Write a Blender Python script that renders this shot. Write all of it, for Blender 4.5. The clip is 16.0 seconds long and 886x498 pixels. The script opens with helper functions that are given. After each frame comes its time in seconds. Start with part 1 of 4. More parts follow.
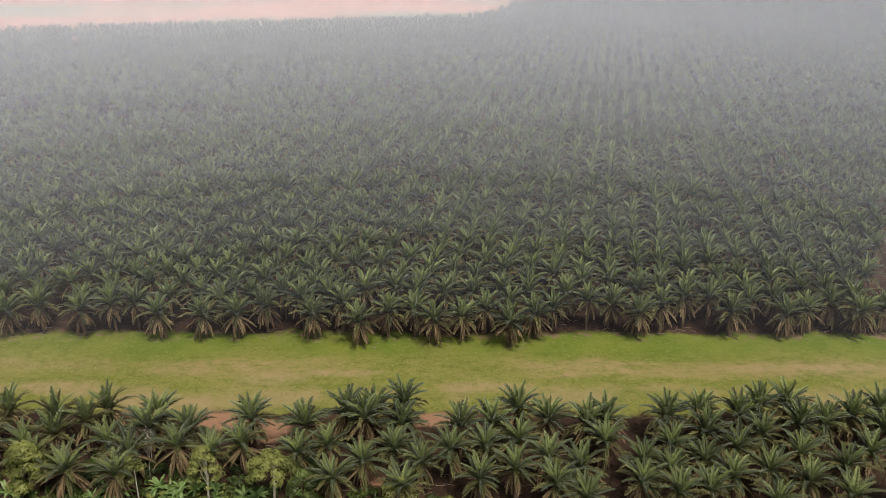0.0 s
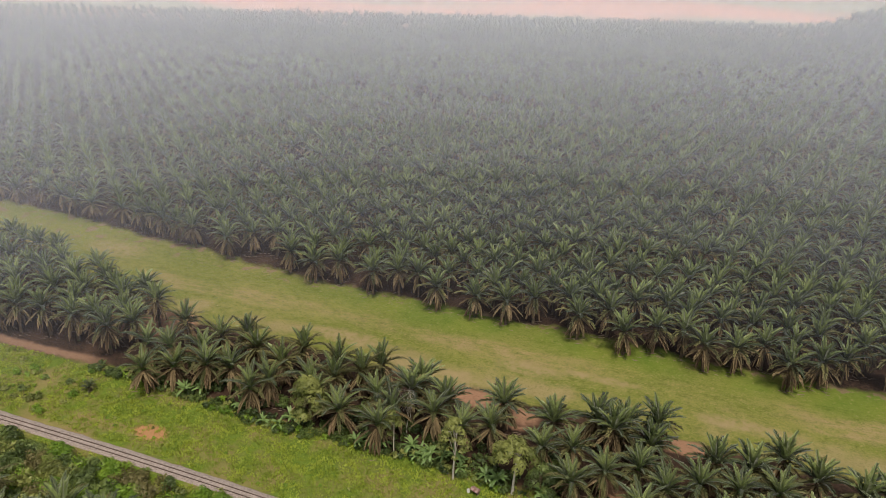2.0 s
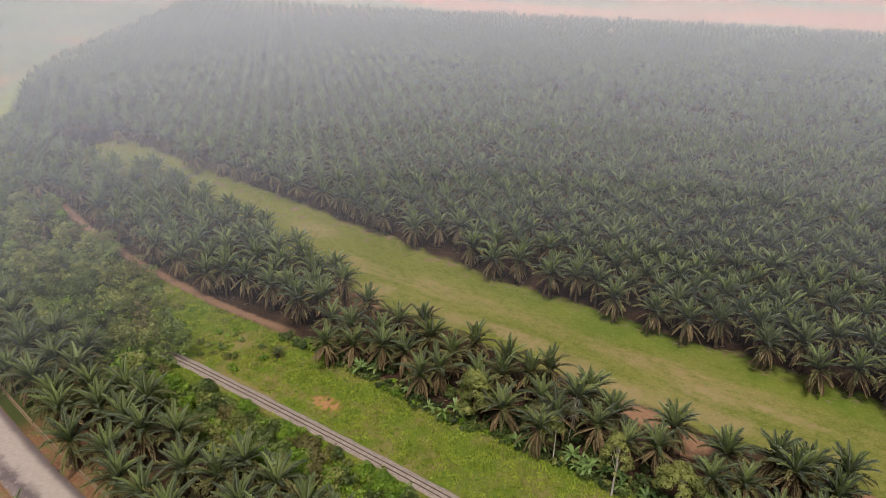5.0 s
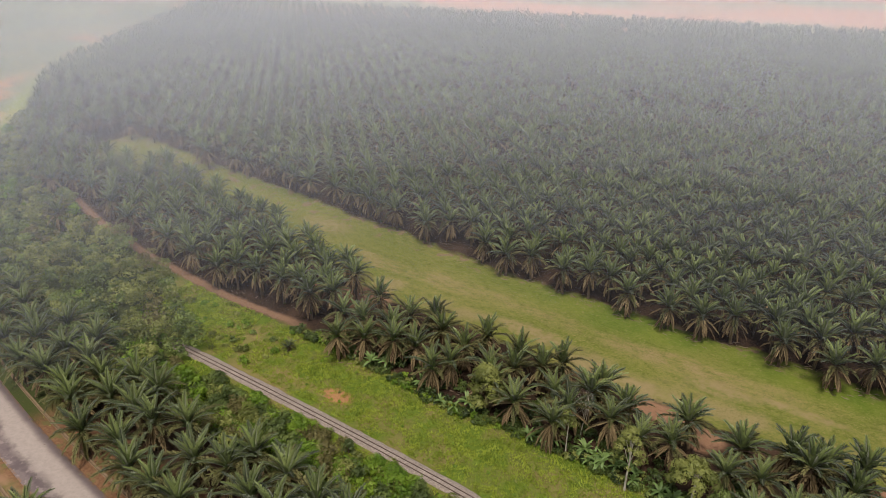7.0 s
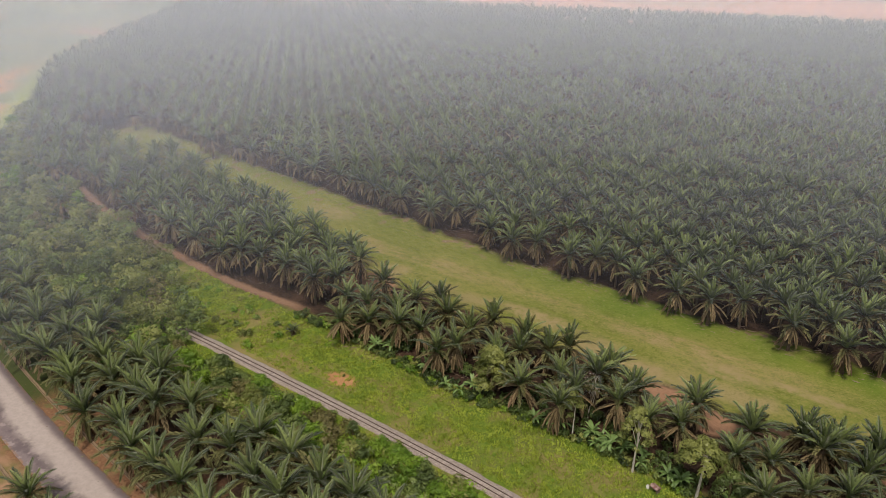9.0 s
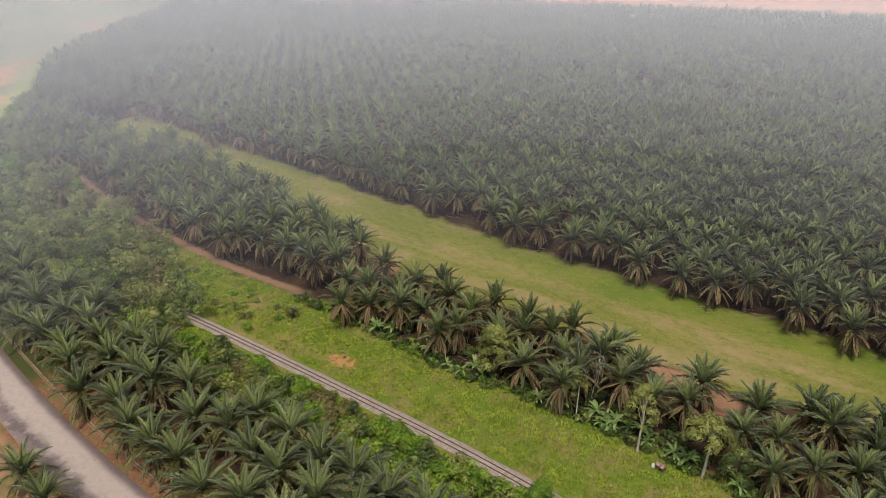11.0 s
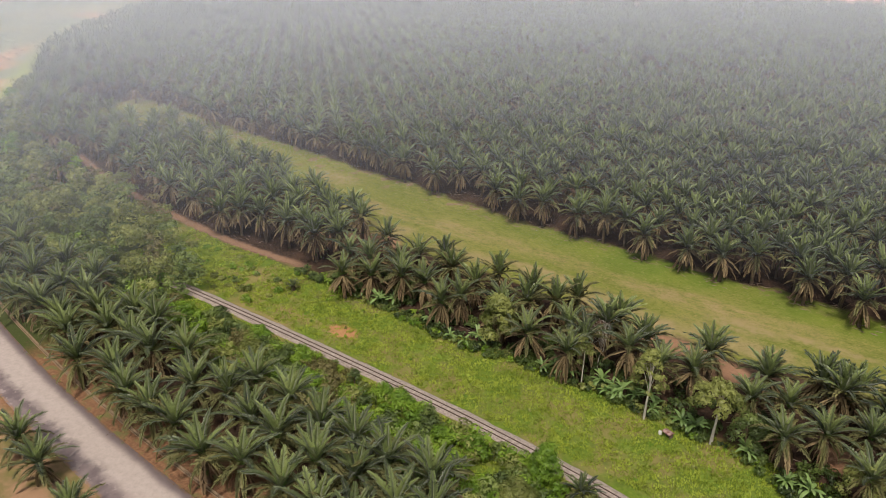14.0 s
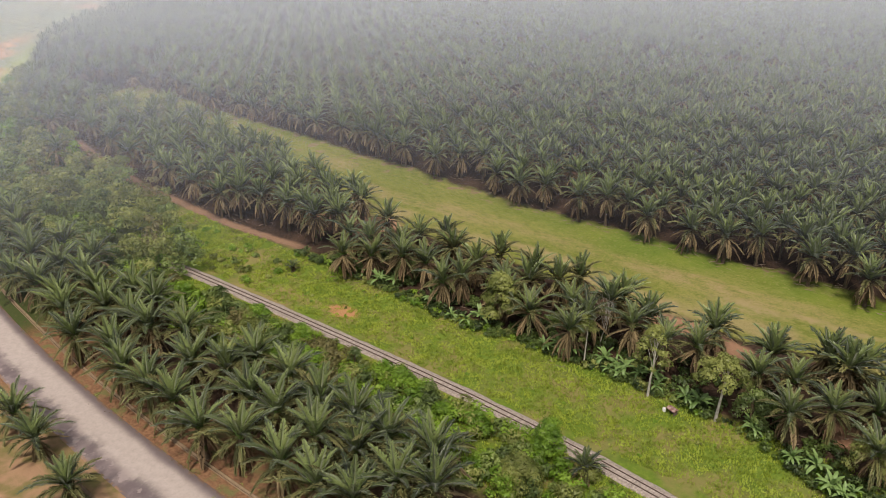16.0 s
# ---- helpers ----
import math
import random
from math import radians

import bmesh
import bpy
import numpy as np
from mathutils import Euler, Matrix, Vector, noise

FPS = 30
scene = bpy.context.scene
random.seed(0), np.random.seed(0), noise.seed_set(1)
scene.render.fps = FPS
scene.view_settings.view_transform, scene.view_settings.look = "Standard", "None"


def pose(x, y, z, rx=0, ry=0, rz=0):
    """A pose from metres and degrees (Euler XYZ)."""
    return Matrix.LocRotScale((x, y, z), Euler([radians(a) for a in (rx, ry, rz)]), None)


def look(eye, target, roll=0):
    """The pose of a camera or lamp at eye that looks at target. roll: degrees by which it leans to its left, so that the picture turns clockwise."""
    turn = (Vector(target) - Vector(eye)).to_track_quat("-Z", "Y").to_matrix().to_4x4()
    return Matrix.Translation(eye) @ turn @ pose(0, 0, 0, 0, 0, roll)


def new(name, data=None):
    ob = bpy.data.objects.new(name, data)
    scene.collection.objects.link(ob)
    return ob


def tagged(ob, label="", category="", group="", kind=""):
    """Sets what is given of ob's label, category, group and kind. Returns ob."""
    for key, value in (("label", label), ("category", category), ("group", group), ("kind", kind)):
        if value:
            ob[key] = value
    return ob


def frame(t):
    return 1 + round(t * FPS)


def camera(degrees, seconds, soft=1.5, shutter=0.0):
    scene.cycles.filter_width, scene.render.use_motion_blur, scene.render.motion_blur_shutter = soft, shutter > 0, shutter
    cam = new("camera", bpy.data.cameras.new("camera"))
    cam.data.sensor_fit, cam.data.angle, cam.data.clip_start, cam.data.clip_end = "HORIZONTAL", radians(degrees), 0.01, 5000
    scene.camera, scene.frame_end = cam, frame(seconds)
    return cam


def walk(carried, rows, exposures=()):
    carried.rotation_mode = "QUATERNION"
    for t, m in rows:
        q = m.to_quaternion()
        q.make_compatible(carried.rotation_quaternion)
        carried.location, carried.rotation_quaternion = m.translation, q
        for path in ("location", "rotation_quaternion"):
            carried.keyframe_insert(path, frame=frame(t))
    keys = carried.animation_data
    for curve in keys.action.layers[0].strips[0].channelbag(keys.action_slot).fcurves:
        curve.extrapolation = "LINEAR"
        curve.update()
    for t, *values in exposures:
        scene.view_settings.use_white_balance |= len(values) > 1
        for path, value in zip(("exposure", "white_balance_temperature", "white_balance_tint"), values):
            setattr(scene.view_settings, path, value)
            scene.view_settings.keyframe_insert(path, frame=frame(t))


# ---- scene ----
cam = camera(60.3, 16.0, soft=0.6)
PATH = [
    (0, (0.044, -0.011, 103.991), (0.04, 1.811, 103.166), 0.1),
    (0.5, (0.04, -0.022, 104.028), (0.013, 1.8, 103.202), 0.1),
    (1, (-0.027, -0.073, 104.117), (-0.207, 1.739, 103.289), 0.1),
    (1.5, (-0.316, -0.126, 104.205), (-0.789, 1.631, 103.376), 0.3),
    (2, (-0.397, -0.215, 104.229), (-1.095, 1.466, 103.4), 0.3),
    (2.5, (-0.192, -0.151, 104.151), (-1.036, 1.462, 103.323), 0.2),
    (3, (0.022, -0.036, 104.101), (-0.92, 1.523, 103.275), 0.1),
    (3.5, (0.189, 0.002, 104.088), (-0.82, 1.519, 103.264), 0.0),
    (4, (0.281, 0.016, 104.059), (-0.777, 1.5, 103.235), -0.1),
    (6.5, (0.129, 0.17, 102.188), (-1.004, 1.602, 101.371), -0.4),
    (7, (0.09, 0.206, 101.503), (-1.047, 1.634, 100.685), -0.4),
    (7.5, (0.062, 0.233, 100.561), (-1.08, 1.655, 99.742), -0.5),
    (8, (0.007, 0.273, 99.479), (-1.137, 1.694, 98.659), -0.5),
    (8.5, (-0.08, 0.318, 98.423), (-1.226, 1.736, 97.602), -0.5),
    (9, (-0.152, 0.299, 97.472), (-1.297, 1.717, 96.649), -0.6),
    (11.5, (-0.43, 0.224, 91.033), (-1.579, 1.641, 90.213), -0.6),
    (12, (-0.482, 0.211, 90.068), (-1.631, 1.627, 89.244), -0.5),
    (12.5, (-0.517, 0.217, 88.995), (-1.666, 1.631, 88.17), -0.6),
    (13, (-0.544, 0.202, 87.871), (-1.693, 1.616, 87.045), -0.5),
    (13.5, (-0.567, 0.157, 86.718), (-1.717, 1.569, 85.891), -0.6),
    (14, (-0.579, 0.145, 85.546), (-1.729, 1.556, 84.718), -0.6),
    (14.5, (-0.627, 0.106, 84.371), (-1.777, 1.517, 83.543), -0.6),
    (15, (-0.643, 0.062, 83.233), (-1.792, 1.473, 82.404), -0.5),
    (15.5, (-0.703, 0.032, 82.188), (-1.854, 1.441, 81.358), -0.7),
    (16, (-0.735, -0.006, 81.326), (-1.884, 1.402, 80.49), -0.6),
]
EXPOSURE = ((0.0, 0.06), (4.0, -0.06), (8.0, -0.10), (12.0, 0.06), (16.0, 0.19))
walk(cam, [(t, look(eye, target, roll)) for t, eye, target, roll in PATH], EXPOSURE)

# ---- light: hazy tropical daylight, high veiled sun ----
SUN_EL, SUN_AZ = radians(62), radians(150)      # azimuth from +y towards +x
world = bpy.data.worlds.new("hazy_sky")
scene.world = world
world.use_nodes = True
wn, wl = world.node_tree.nodes, world.node_tree.links
sky = wn.new("ShaderNodeTexSky")
sky.sky_type, sky.sun_disc = "NISHITA", False
sky.sun_elevation, sky.sun_rotation = SUN_EL, SUN_AZ
sky.air_density, sky.dust_density, sky.ozone_density = 1.0, 4.0, 1.0
wn["Background"].inputs["Strength"].default_value = 0.120
milky = wn.new("ShaderNodeHueSaturation")          # haze takes most of the blue out of the sky
milky.inputs["Saturation"].default_value = 0.22
wl.new(sky.outputs[0], milky.inputs["Color"])
wl.new(milky.outputs[0], wn["Background"].inputs["Color"])
sun = new("sun", bpy.data.lights.new("sun", "SUN"))
sun.data.energy, sun.data.angle, sun.data.color = 3.25, radians(11), (1.0, 0.885, 0.735)
sun_from = Vector((math.sin(SUN_AZ) * math.cos(SUN_EL), math.cos(SUN_AZ) * math.cos(SUN_EL), math.sin(SUN_EL)))
sun.matrix_world = look(sun_from * 300, (0, 0, 0))



# ---- material tools ----
class Graph:
    """Short names for building one node material."""

    def __init__(self, name, rough=0.7, spec=0.3):
        self.mat = bpy.data.materials.new(name)
        self.mat.use_nodes = True
        self.n, self.l = self.mat.node_tree.nodes, self.mat.node_tree.links
        self.bsdf = self.n["Principled BSDF"]
        self.out = self.n["Material Output"]
        self.bsdf.inputs["Roughness"].default_value = rough
        self.bsdf.inputs["Specular IOR Level"].default_value = spec
        self.pos = self.n.new("ShaderNodeNewGeometry").outputs["Position"]

    def put(self, socket, value):
        if hasattr(value, "is_output"):
            self.l.new(value, socket)
        else:
            socket.default_value = value

    def math(self, op, a, b=0.0, c=0.0, clamp=False):
        m = self.n.new("ShaderNodeMath")
        m.operation, m.use_clamp = op, clamp
        for s, v in zip(m.inputs, (a, b, c)):
            self.put(s, v)
        return m.outputs[0]

    def ramp(self, v, a, b, lo=0.0, hi=1.0):
        m = self.n.new("ShaderNodeMapRange")
        m.interpolation_type = "SMOOTHSTEP"
        for s, x in zip(m.inputs, (v, a, b, lo, hi)):
            self.put(s, x)
        return m.outputs[0]

    def noise(self, scale, detail=3.0, stretch=None, rough=0.55):
        t = self.n.new("ShaderNodeTexNoise")
        t.inputs["Scale"].default_value, t.inputs["Detail"].default_value = scale, detail
        t.inputs["Roughness"].default_value = rough
        vec = self.pos
        if stretch:
            m = self.n.new("ShaderNodeMapping")
            m.inputs["Scale"].default_value = stretch
            self.l.new(vec, m.inputs[0])
            vec = m.outputs[0]
        self.l.new(vec, t.inputs["Vector"])
        return t.outputs["Fac"]

    def mix(self, fac, a, b):
        m = self.n.new("ShaderNodeMix")
        m.data_type = "RGBA"
        self.put(m.inputs[0], fac)
        for s, v in ((m.inputs[6], a), (m.inputs[7], b)):
            self.put(s, v if hasattr(v, "is_output") else (*v, 1.0))
        return m.outputs[2]

    def xyz(self):
        s = self.n.new("ShaderNodeSeparateXYZ")
        self.l.new(self.pos, s.inputs[0])
        return s.outputs[0], s.outputs[1], s.outputs[2]

    def colour(self, c):
        self.put(self.bsdf.inputs["Base Color"], c if hasattr(c, "is_output") else (*c, 1.0))
        return self

    def bump(self, height, strength=0.5, distance=0.1):
        b = self.n.new("ShaderNodeBump")
        b.inputs["Strength"].default_value, b.inputs["Distance"].default_value = strength, distance
        self.l.new(height, b.inputs["Height"])
        self.l.new(b.outputs[0], self.bsdf.inputs["Normal"])
        return self

    def translucent(self, share, c):
        t, m = self.n.new("ShaderNodeBsdfTranslucent"), self.n.new("ShaderNodeMixShader")
        self.put(t.inputs["Color"], c if hasattr(c, "is_output") else (*c, 1.0))
        m.inputs[0].default_value = share
        self.l.new(self.bsdf.outputs[0], m.inputs[1])
        self.l.new(t.outputs[0], m.inputs[2])
        self.l.new(m.outputs[0], self.out.inputs["Surface"])
        return self

    def island(self):
        return self.n.new("ShaderNodeNewGeometry").outputs["Random Per Island"]

    def thing_random(self):
        return self.n.new("ShaderNodeObjectInfo").outputs["Random"]


def leaf_material(name, dark, mid, light, patch=0.12, rough=0.5, spec=0.4, thin=0.2, by_thing=True, sheen=0.0, single=0.45, group=0.35):
    """Foliage: each leaf a little different, whole plants and patches of them too."""
    g = Graph(name, rough, spec)
    g.bsdf.inputs["Sheen Weight"].default_value = sheen
    g.bsdf.inputs["Sheen Roughness"].default_value = 0.4
    plant = g.noise(patch, 2.0)
    fac = g.math("ADD", g.math("MULTIPLY", g.island(), single), g.math("MULTIPLY", g.ramp(plant, 0.32, 0.68), group))
    if by_thing:
        fac = g.math("ADD", fac, g.math("MULTIPLY", g.math("SUBTRACT", g.thing_random(), 0.5), 0.22))
    c = g.mix(g.ramp(fac, 0.1, 0.6), dark, mid)
    c = g.mix(g.ramp(fac, 0.55, 1.05), c, light)
    g.colour(c)
    return g.translucent(thin, c).mat


# young upper fronds paler, older ones darker; this also paints in bright crown tops
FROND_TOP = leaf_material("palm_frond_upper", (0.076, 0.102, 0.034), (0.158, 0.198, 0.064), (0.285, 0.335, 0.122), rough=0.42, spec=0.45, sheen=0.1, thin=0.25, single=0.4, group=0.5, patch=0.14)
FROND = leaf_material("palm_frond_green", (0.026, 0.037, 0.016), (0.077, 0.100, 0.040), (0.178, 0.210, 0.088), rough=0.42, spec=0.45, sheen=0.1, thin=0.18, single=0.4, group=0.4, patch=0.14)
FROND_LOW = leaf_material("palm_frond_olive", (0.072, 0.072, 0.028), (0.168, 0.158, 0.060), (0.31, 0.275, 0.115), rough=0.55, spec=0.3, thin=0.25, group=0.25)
FROND_YOUNG = leaf_material("palm_frond_fresh", (0.07, 0.12, 0.03), (0.11, 0.18, 0.04), (0.17, 0.26, 0.06))
FROND_DRY = leaf_material("palm_frond_dry", (0.125, 0.092, 0.048), (0.25, 0.186, 0.102), (0.40, 0.31, 0.18), rough=0.8, spec=0.15)
FROND_DEAD = leaf_material("palm_frond_dead", (0.085, 0.058, 0.036), (0.185, 0.128, 0.075), (0.30, 0.215, 0.13), rough=0.9, spec=0.1)
RACHIS = Graph("frond_rachis", 0.55).colour((0.16, 0.185, 0.068)).mat
SHRUB = leaf_material("shrub_leaves", (0.062, 0.09, 0.024), (0.165, 0.215, 0.055), (0.31, 0.36, 0.105), patch=0.22, thin=0.3, single=0.12, group=0.6)
SHRUB_OLIVE = leaf_material("olive_tree_leaves", (0.125, 0.145, 0.034), (0.27, 0.29, 0.082), (0.43, 0.45, 0.15), patch=0.2, thin=0.35, single=0.14, group=0.55)
SHRUB_BRIGHT = leaf_material("bright_shrub_leaves", (0.10, 0.18, 0.014), (0.20, 0.31, 0.03), (0.34, 0.45, 0.065), patch=0.25, thin=0.35, single=0.12, group=0.6)
SHRUB_DRY = leaf_material("withering_shrub_leaves", (0.10, 0.09, 0.03), (0.17, 0.15, 0.055), (0.26, 0.23, 0.10), patch=0.3, thin=0.3)
TREE_FRESH = leaf_material("fresh_tree_leaves", (0.09, 0.17, 0.016), (0.18, 0.29, 0.026), (0.30, 0.43, 0.05), patch=0.5, thin=0.35, single=0.25, group=0.4)
# shrub leaves in darker colours, for the shade below the strip palms
SHRUB_SHADE = leaf_material("shaded_shrub_leaves", (0.026, 0.044, 0.010), (0.078, 0.115, 0.024), (0.175, 0.23, 0.05), patch=0.3, thin=0.25, single=0.15, group=0.55)
BANANA = leaf_material("banana_leaf", (0.09, 0.15, 0.04), (0.18, 0.27, 0.085), (0.32, 0.41, 0.17), rough=0.45, spec=0.4, thin=0.3)
GRASS_BLADE = leaf_material("field_grass", (0.19, 0.25, 0.024), (0.31, 0.37, 0.042), (0.45, 0.45, 0.085), patch=0.3, thin=0.45, single=0.2, group=0.5)

g = Graph("palm_trunk_bark", 0.9, 0.1)
c = g.mix(g.noise(2.2, 4.0), (0.05, 0.035, 0.025), (0.17, 0.125, 0.085))
c = g.mix(g.ramp(g.noise(0.6, 3.0), 0.55, 0.7), c, (0.06, 0.08, 0.025))
TRUNK = g.colour(c).bump(g.noise(7.0, 3.0), 0.8, 0.1).mat
g = Graph("pale_bark", 0.85, 0.15)
PALE_BARK = g.colour(g.mix(g.noise(1.6, 4.0), (0.25, 0.22, 0.18), (0.55, 0.51, 0.45))).bump(g.noise(9.0), 0.4, 0.03).mat
g = Graph("stub_cut", 0.9, 0.1)
STUB = g.colour(g.mix(g.noise(3.0), (0.13, 0.095, 0.07), (0.28, 0.22, 0.17))).mat

# ground: soil, strip turf, field grass, tracks and far land
g = Graph("ground", 0.95, 0.1)
gx, gy, _ = g.xyz()
wob = g.math("MULTIPLY", g.math("SUBTRACT", g.noise(0.09, 4.0), 0.5), 9.0)
wob2 = g.math("MULTIPLY", g.math("SUBTRACT", g.noise(0.4, 3.0), 0.5), 3.0)
yy = g.math("ADD", gy, g.math("ADD", wob, wob2))
fine = g.noise(1.6, 5.0, rough=0.7)
broad = g.noise(0.06, 3.0)
# plantation soil, its colour taken near black for the shade under the crowns
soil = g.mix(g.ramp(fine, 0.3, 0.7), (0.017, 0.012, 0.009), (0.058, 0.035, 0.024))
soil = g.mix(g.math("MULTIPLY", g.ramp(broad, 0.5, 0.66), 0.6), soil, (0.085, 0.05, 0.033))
left = g.math("MAXIMUM", g.math("SUBTRACT", -141.0, gx), 0.0)          # metres west of the gap
turf_bands = g.noise(0.06, 6.0, (0.5, 1.4, 1.0), 0.65)
turf = g.mix(g.ramp(turf_bands, 0.40, 0.58), (0.12, 0.142, 0.024), (0.18, 0.175, 0.045))
turf = g.mix(g.ramp(fine, 0.38, 0.7), turf, (0.18, 0.172, 0.052))
turf = g.mix(g.math("MULTIPLY", g.ramp(g.noise(0.45, 6.0, (0.75, 1.15, 1.0), 0.75), 0.46, 0.66), 0.75), turf, (0.085, 0.105, 0.018))
turf = g.mix(g.math("MULTIPLY", g.ramp(g.noise(0.3, 6.0, (0.7, 1.3, 1.0), 0.75), 0.52, 0.68), 0.55), turf, (0.22, 0.19, 0.07))
turf = g.mix(g.math("MULTIPLY", g.ramp(g.noise(1.1, 6.0, rough=0.8), 0.5, 0.68), 0.45), turf, (0.075, 0.10, 0.016))
turf_green = g.mix(g.ramp(broad, 0.35, 0.65), (0.082, 0.138, 0.015), (0.14, 0.172, 0.026))
lush = g.math("MULTIPLY", g.ramp(yy, 160.0, 169.0, 0.0, 0.78), g.math("MULTIPLY", g.ramp(gx, -140.0, -60.0, 0.1, 1.0), g.ramp(g.noise(0.025, 2.0), 0.30, 0.50)))
turf = g.mix(lush, turf, turf_green)
worn = g.ramp(g.math("ABSOLUTE", g.math("SUBTRACT", yy, 158.5)), 2.0, 5.0, 1.0, 0.0)
worn = g.math("MULTIPLY", worn, g.ramp(g.noise(0.035, 3.0, (0.6, 1.0, 1.0)), 0.34, 0.58))
turf = g.mix(g.math("MULTIPLY", worn, g.ramp(g.noise(0.35, 6.0, (0.5, 1.3, 1.0), 0.7), 0.36, 0.62, 0.1, 0.75)), turf, (0.27, 0.195, 0.105))
worn2 = g.math("MULTIPLY", g.ramp(g.math("ABSOLUTE", g.math("SUBTRACT", yy, 147.0)), 2.0, 6.0, 1.0, 0.0), g.ramp(broad, 0.4, 0.6))
turf = g.mix(g.math("MULTIPLY", worn2, 0.62), turf, (0.27, 0.20, 0.11))
turf = g.mix(g.math("MULTIPLY", g.ramp(g.noise(2.0, 6.0, rough=0.8), 0.48, 0.64), 0.45), turf, (0.062, 0.086, 0.014))
turf = g.mix(g.math("MULTIPLY", g.ramp(g.noise(0.8, 6.0, rough=0.75), 0.53, 0.66), 0.42), turf, (0.25, 0.215, 0.085))
litter = g.math("MULTIPLY", g.ramp(yy, 170.0, 174.0), g.ramp(g.noise(0.22, 4.0), 0.54, 0.62))
turf = g.mix(g.math("MULTIPLY", litter, 0.8), turf, g.mix(fine, (0.12, 0.075, 0.05), (0.25, 0.175, 0.125)))
field = g.mix(g.ramp(fine, 0.3, 0.7), (0.075, 0.125, 0.013), (0.135, 0.172, 0.026))
field = g.mix(g.math("MULTIPLY", g.ramp(g.noise(0.9, 5.0, rough=0.75), 0.46, 0.66), 0.5), field, (0.06, 0.10, 0.012))
field = g.mix(g.ramp(g.noise(0.12, 4.0), 0.42, 0.62), field, (0.165, 0.145, 0.05))
field = g.mix(g.math("MULTIPLY", g.ramp(g.noise(0.3, 5.0, rough=0.7), 0.5, 0.66), 0.6), field, (0.075, 0.10, 0.02))
verge = g.mix(g.ramp(fine, 0.3, 0.7), (0.115, 0.058, 0.034), (0.23, 0.125, 0.07))
verge = g.mix(g.ramp(g.noise(0.3, 4.0), 0.5, 0.66), verge, (0.12, 0.115, 0.045))
sand = g.mix(g.ramp(g.noise(0.2, 4.0), 0.4, 0.65), (0.27, 0.165, 0.10), (0.14, 0.12, 0.045))
red = g.mix(g.ramp(g.noise(0.7, 4.0), 0.3, 0.7), (0.34, 0.17, 0.09), (0.24, 0.12, 0.07))

col = sand
col = g.mix(g.ramp(gy, 38.0, 41.0), col, verge)
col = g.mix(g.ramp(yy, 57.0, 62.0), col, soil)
col = g.mix(g.ramp(yy, 70.0, 76.0), col, field)
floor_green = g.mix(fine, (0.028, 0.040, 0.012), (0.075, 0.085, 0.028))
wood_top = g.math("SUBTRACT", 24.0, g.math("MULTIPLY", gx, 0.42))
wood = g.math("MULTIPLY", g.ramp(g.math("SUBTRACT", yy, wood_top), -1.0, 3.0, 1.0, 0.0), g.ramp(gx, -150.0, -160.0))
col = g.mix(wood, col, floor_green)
# shade under the trackside thicket, painted in as a darker floor colour
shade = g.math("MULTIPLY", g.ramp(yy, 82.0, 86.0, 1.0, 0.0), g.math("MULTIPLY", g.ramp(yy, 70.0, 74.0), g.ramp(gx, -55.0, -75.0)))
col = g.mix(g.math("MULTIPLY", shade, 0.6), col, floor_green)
# bare earth under the strip palms, from the field's edge to the turf, coloured for their shade
west_of = g.math("SUBTRACT", g.math("MINIMUM", gx, -141.0), -172.0)
low = g.math("ADD", 112.3, g.math("MULTIPLY", g.math("MULTIPLY", west_of, west_of), 0.0012))
low = g.math("SUBTRACT", low, g.math("MULTIPLY", g.math("MAXIMUM", g.math("ADD", gx, 25.0), 0.0), 0.5))
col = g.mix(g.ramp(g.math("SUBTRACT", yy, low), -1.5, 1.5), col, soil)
edge_low = g.math("ADD", 140.5, g.math("MULTIPLY", left, 0.125))
edge_low = g.math("ADD", edge_low, g.ramp(gx, -342.0, -356.0, 0.0, 60.0))
col = g.mix(g.ramp(g.math("SUBTRACT", yy, edge_low), -1.2, 1.5), col, turf)
edge_high = g.math("ADD", 175.0, g.math("MULTIPLY", g.math("MAXIMUM", g.math("SUBTRACT", -110.0, gx), 0.0), 0.08))
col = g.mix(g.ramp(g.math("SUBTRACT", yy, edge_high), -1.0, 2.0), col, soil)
# the earth track that bends along the western block
dx = g.math("ADD", gx, 172.0)
track_y = g.math("ADD", 114.0, g.math("MULTIPLY", g.math("MULTIPLY", dx, dx), 0.0012))
track = g.ramp(g.math("ABSOLUTE", g.math("SUBTRACT", g.math("ADD", gy, g.math("MULTIPLY", wob2, 0.6)), track_y)), 0.6, 2.3, 1.0, 0.0)
track = g.math("MULTIPLY", track, g.math("MULTIPLY", g.ramp(gx, -146.0, -136.0, 1.0, 0.0), g.ramp(gx, -295.0, -275.0)))
col = g.mix(track, col, g.mix(fine, (0.15, 0.09, 0.058), (0.27, 0.165, 0.11)))


def spot(cx, cy, rx, ry, soft=0.5):
    """Mask of an uneven patch of bare earth."""
    a = g.math("DIVIDE", g.math("SUBTRACT", gx, cx), rx)
    b = g.math("DIVIDE", g.math("SUBTRACT", g.math("ADD", gy, g.math("MULTIPLY", wob2, 0.8)), cy), ry)
    d = g.math("ADD", g.math("MULTIPLY", a, a), g.math("MULTIPLY", b, b))
    return g.ramp(d, 1.0 - soft, 1.0 + soft, 1.0, 0.0)


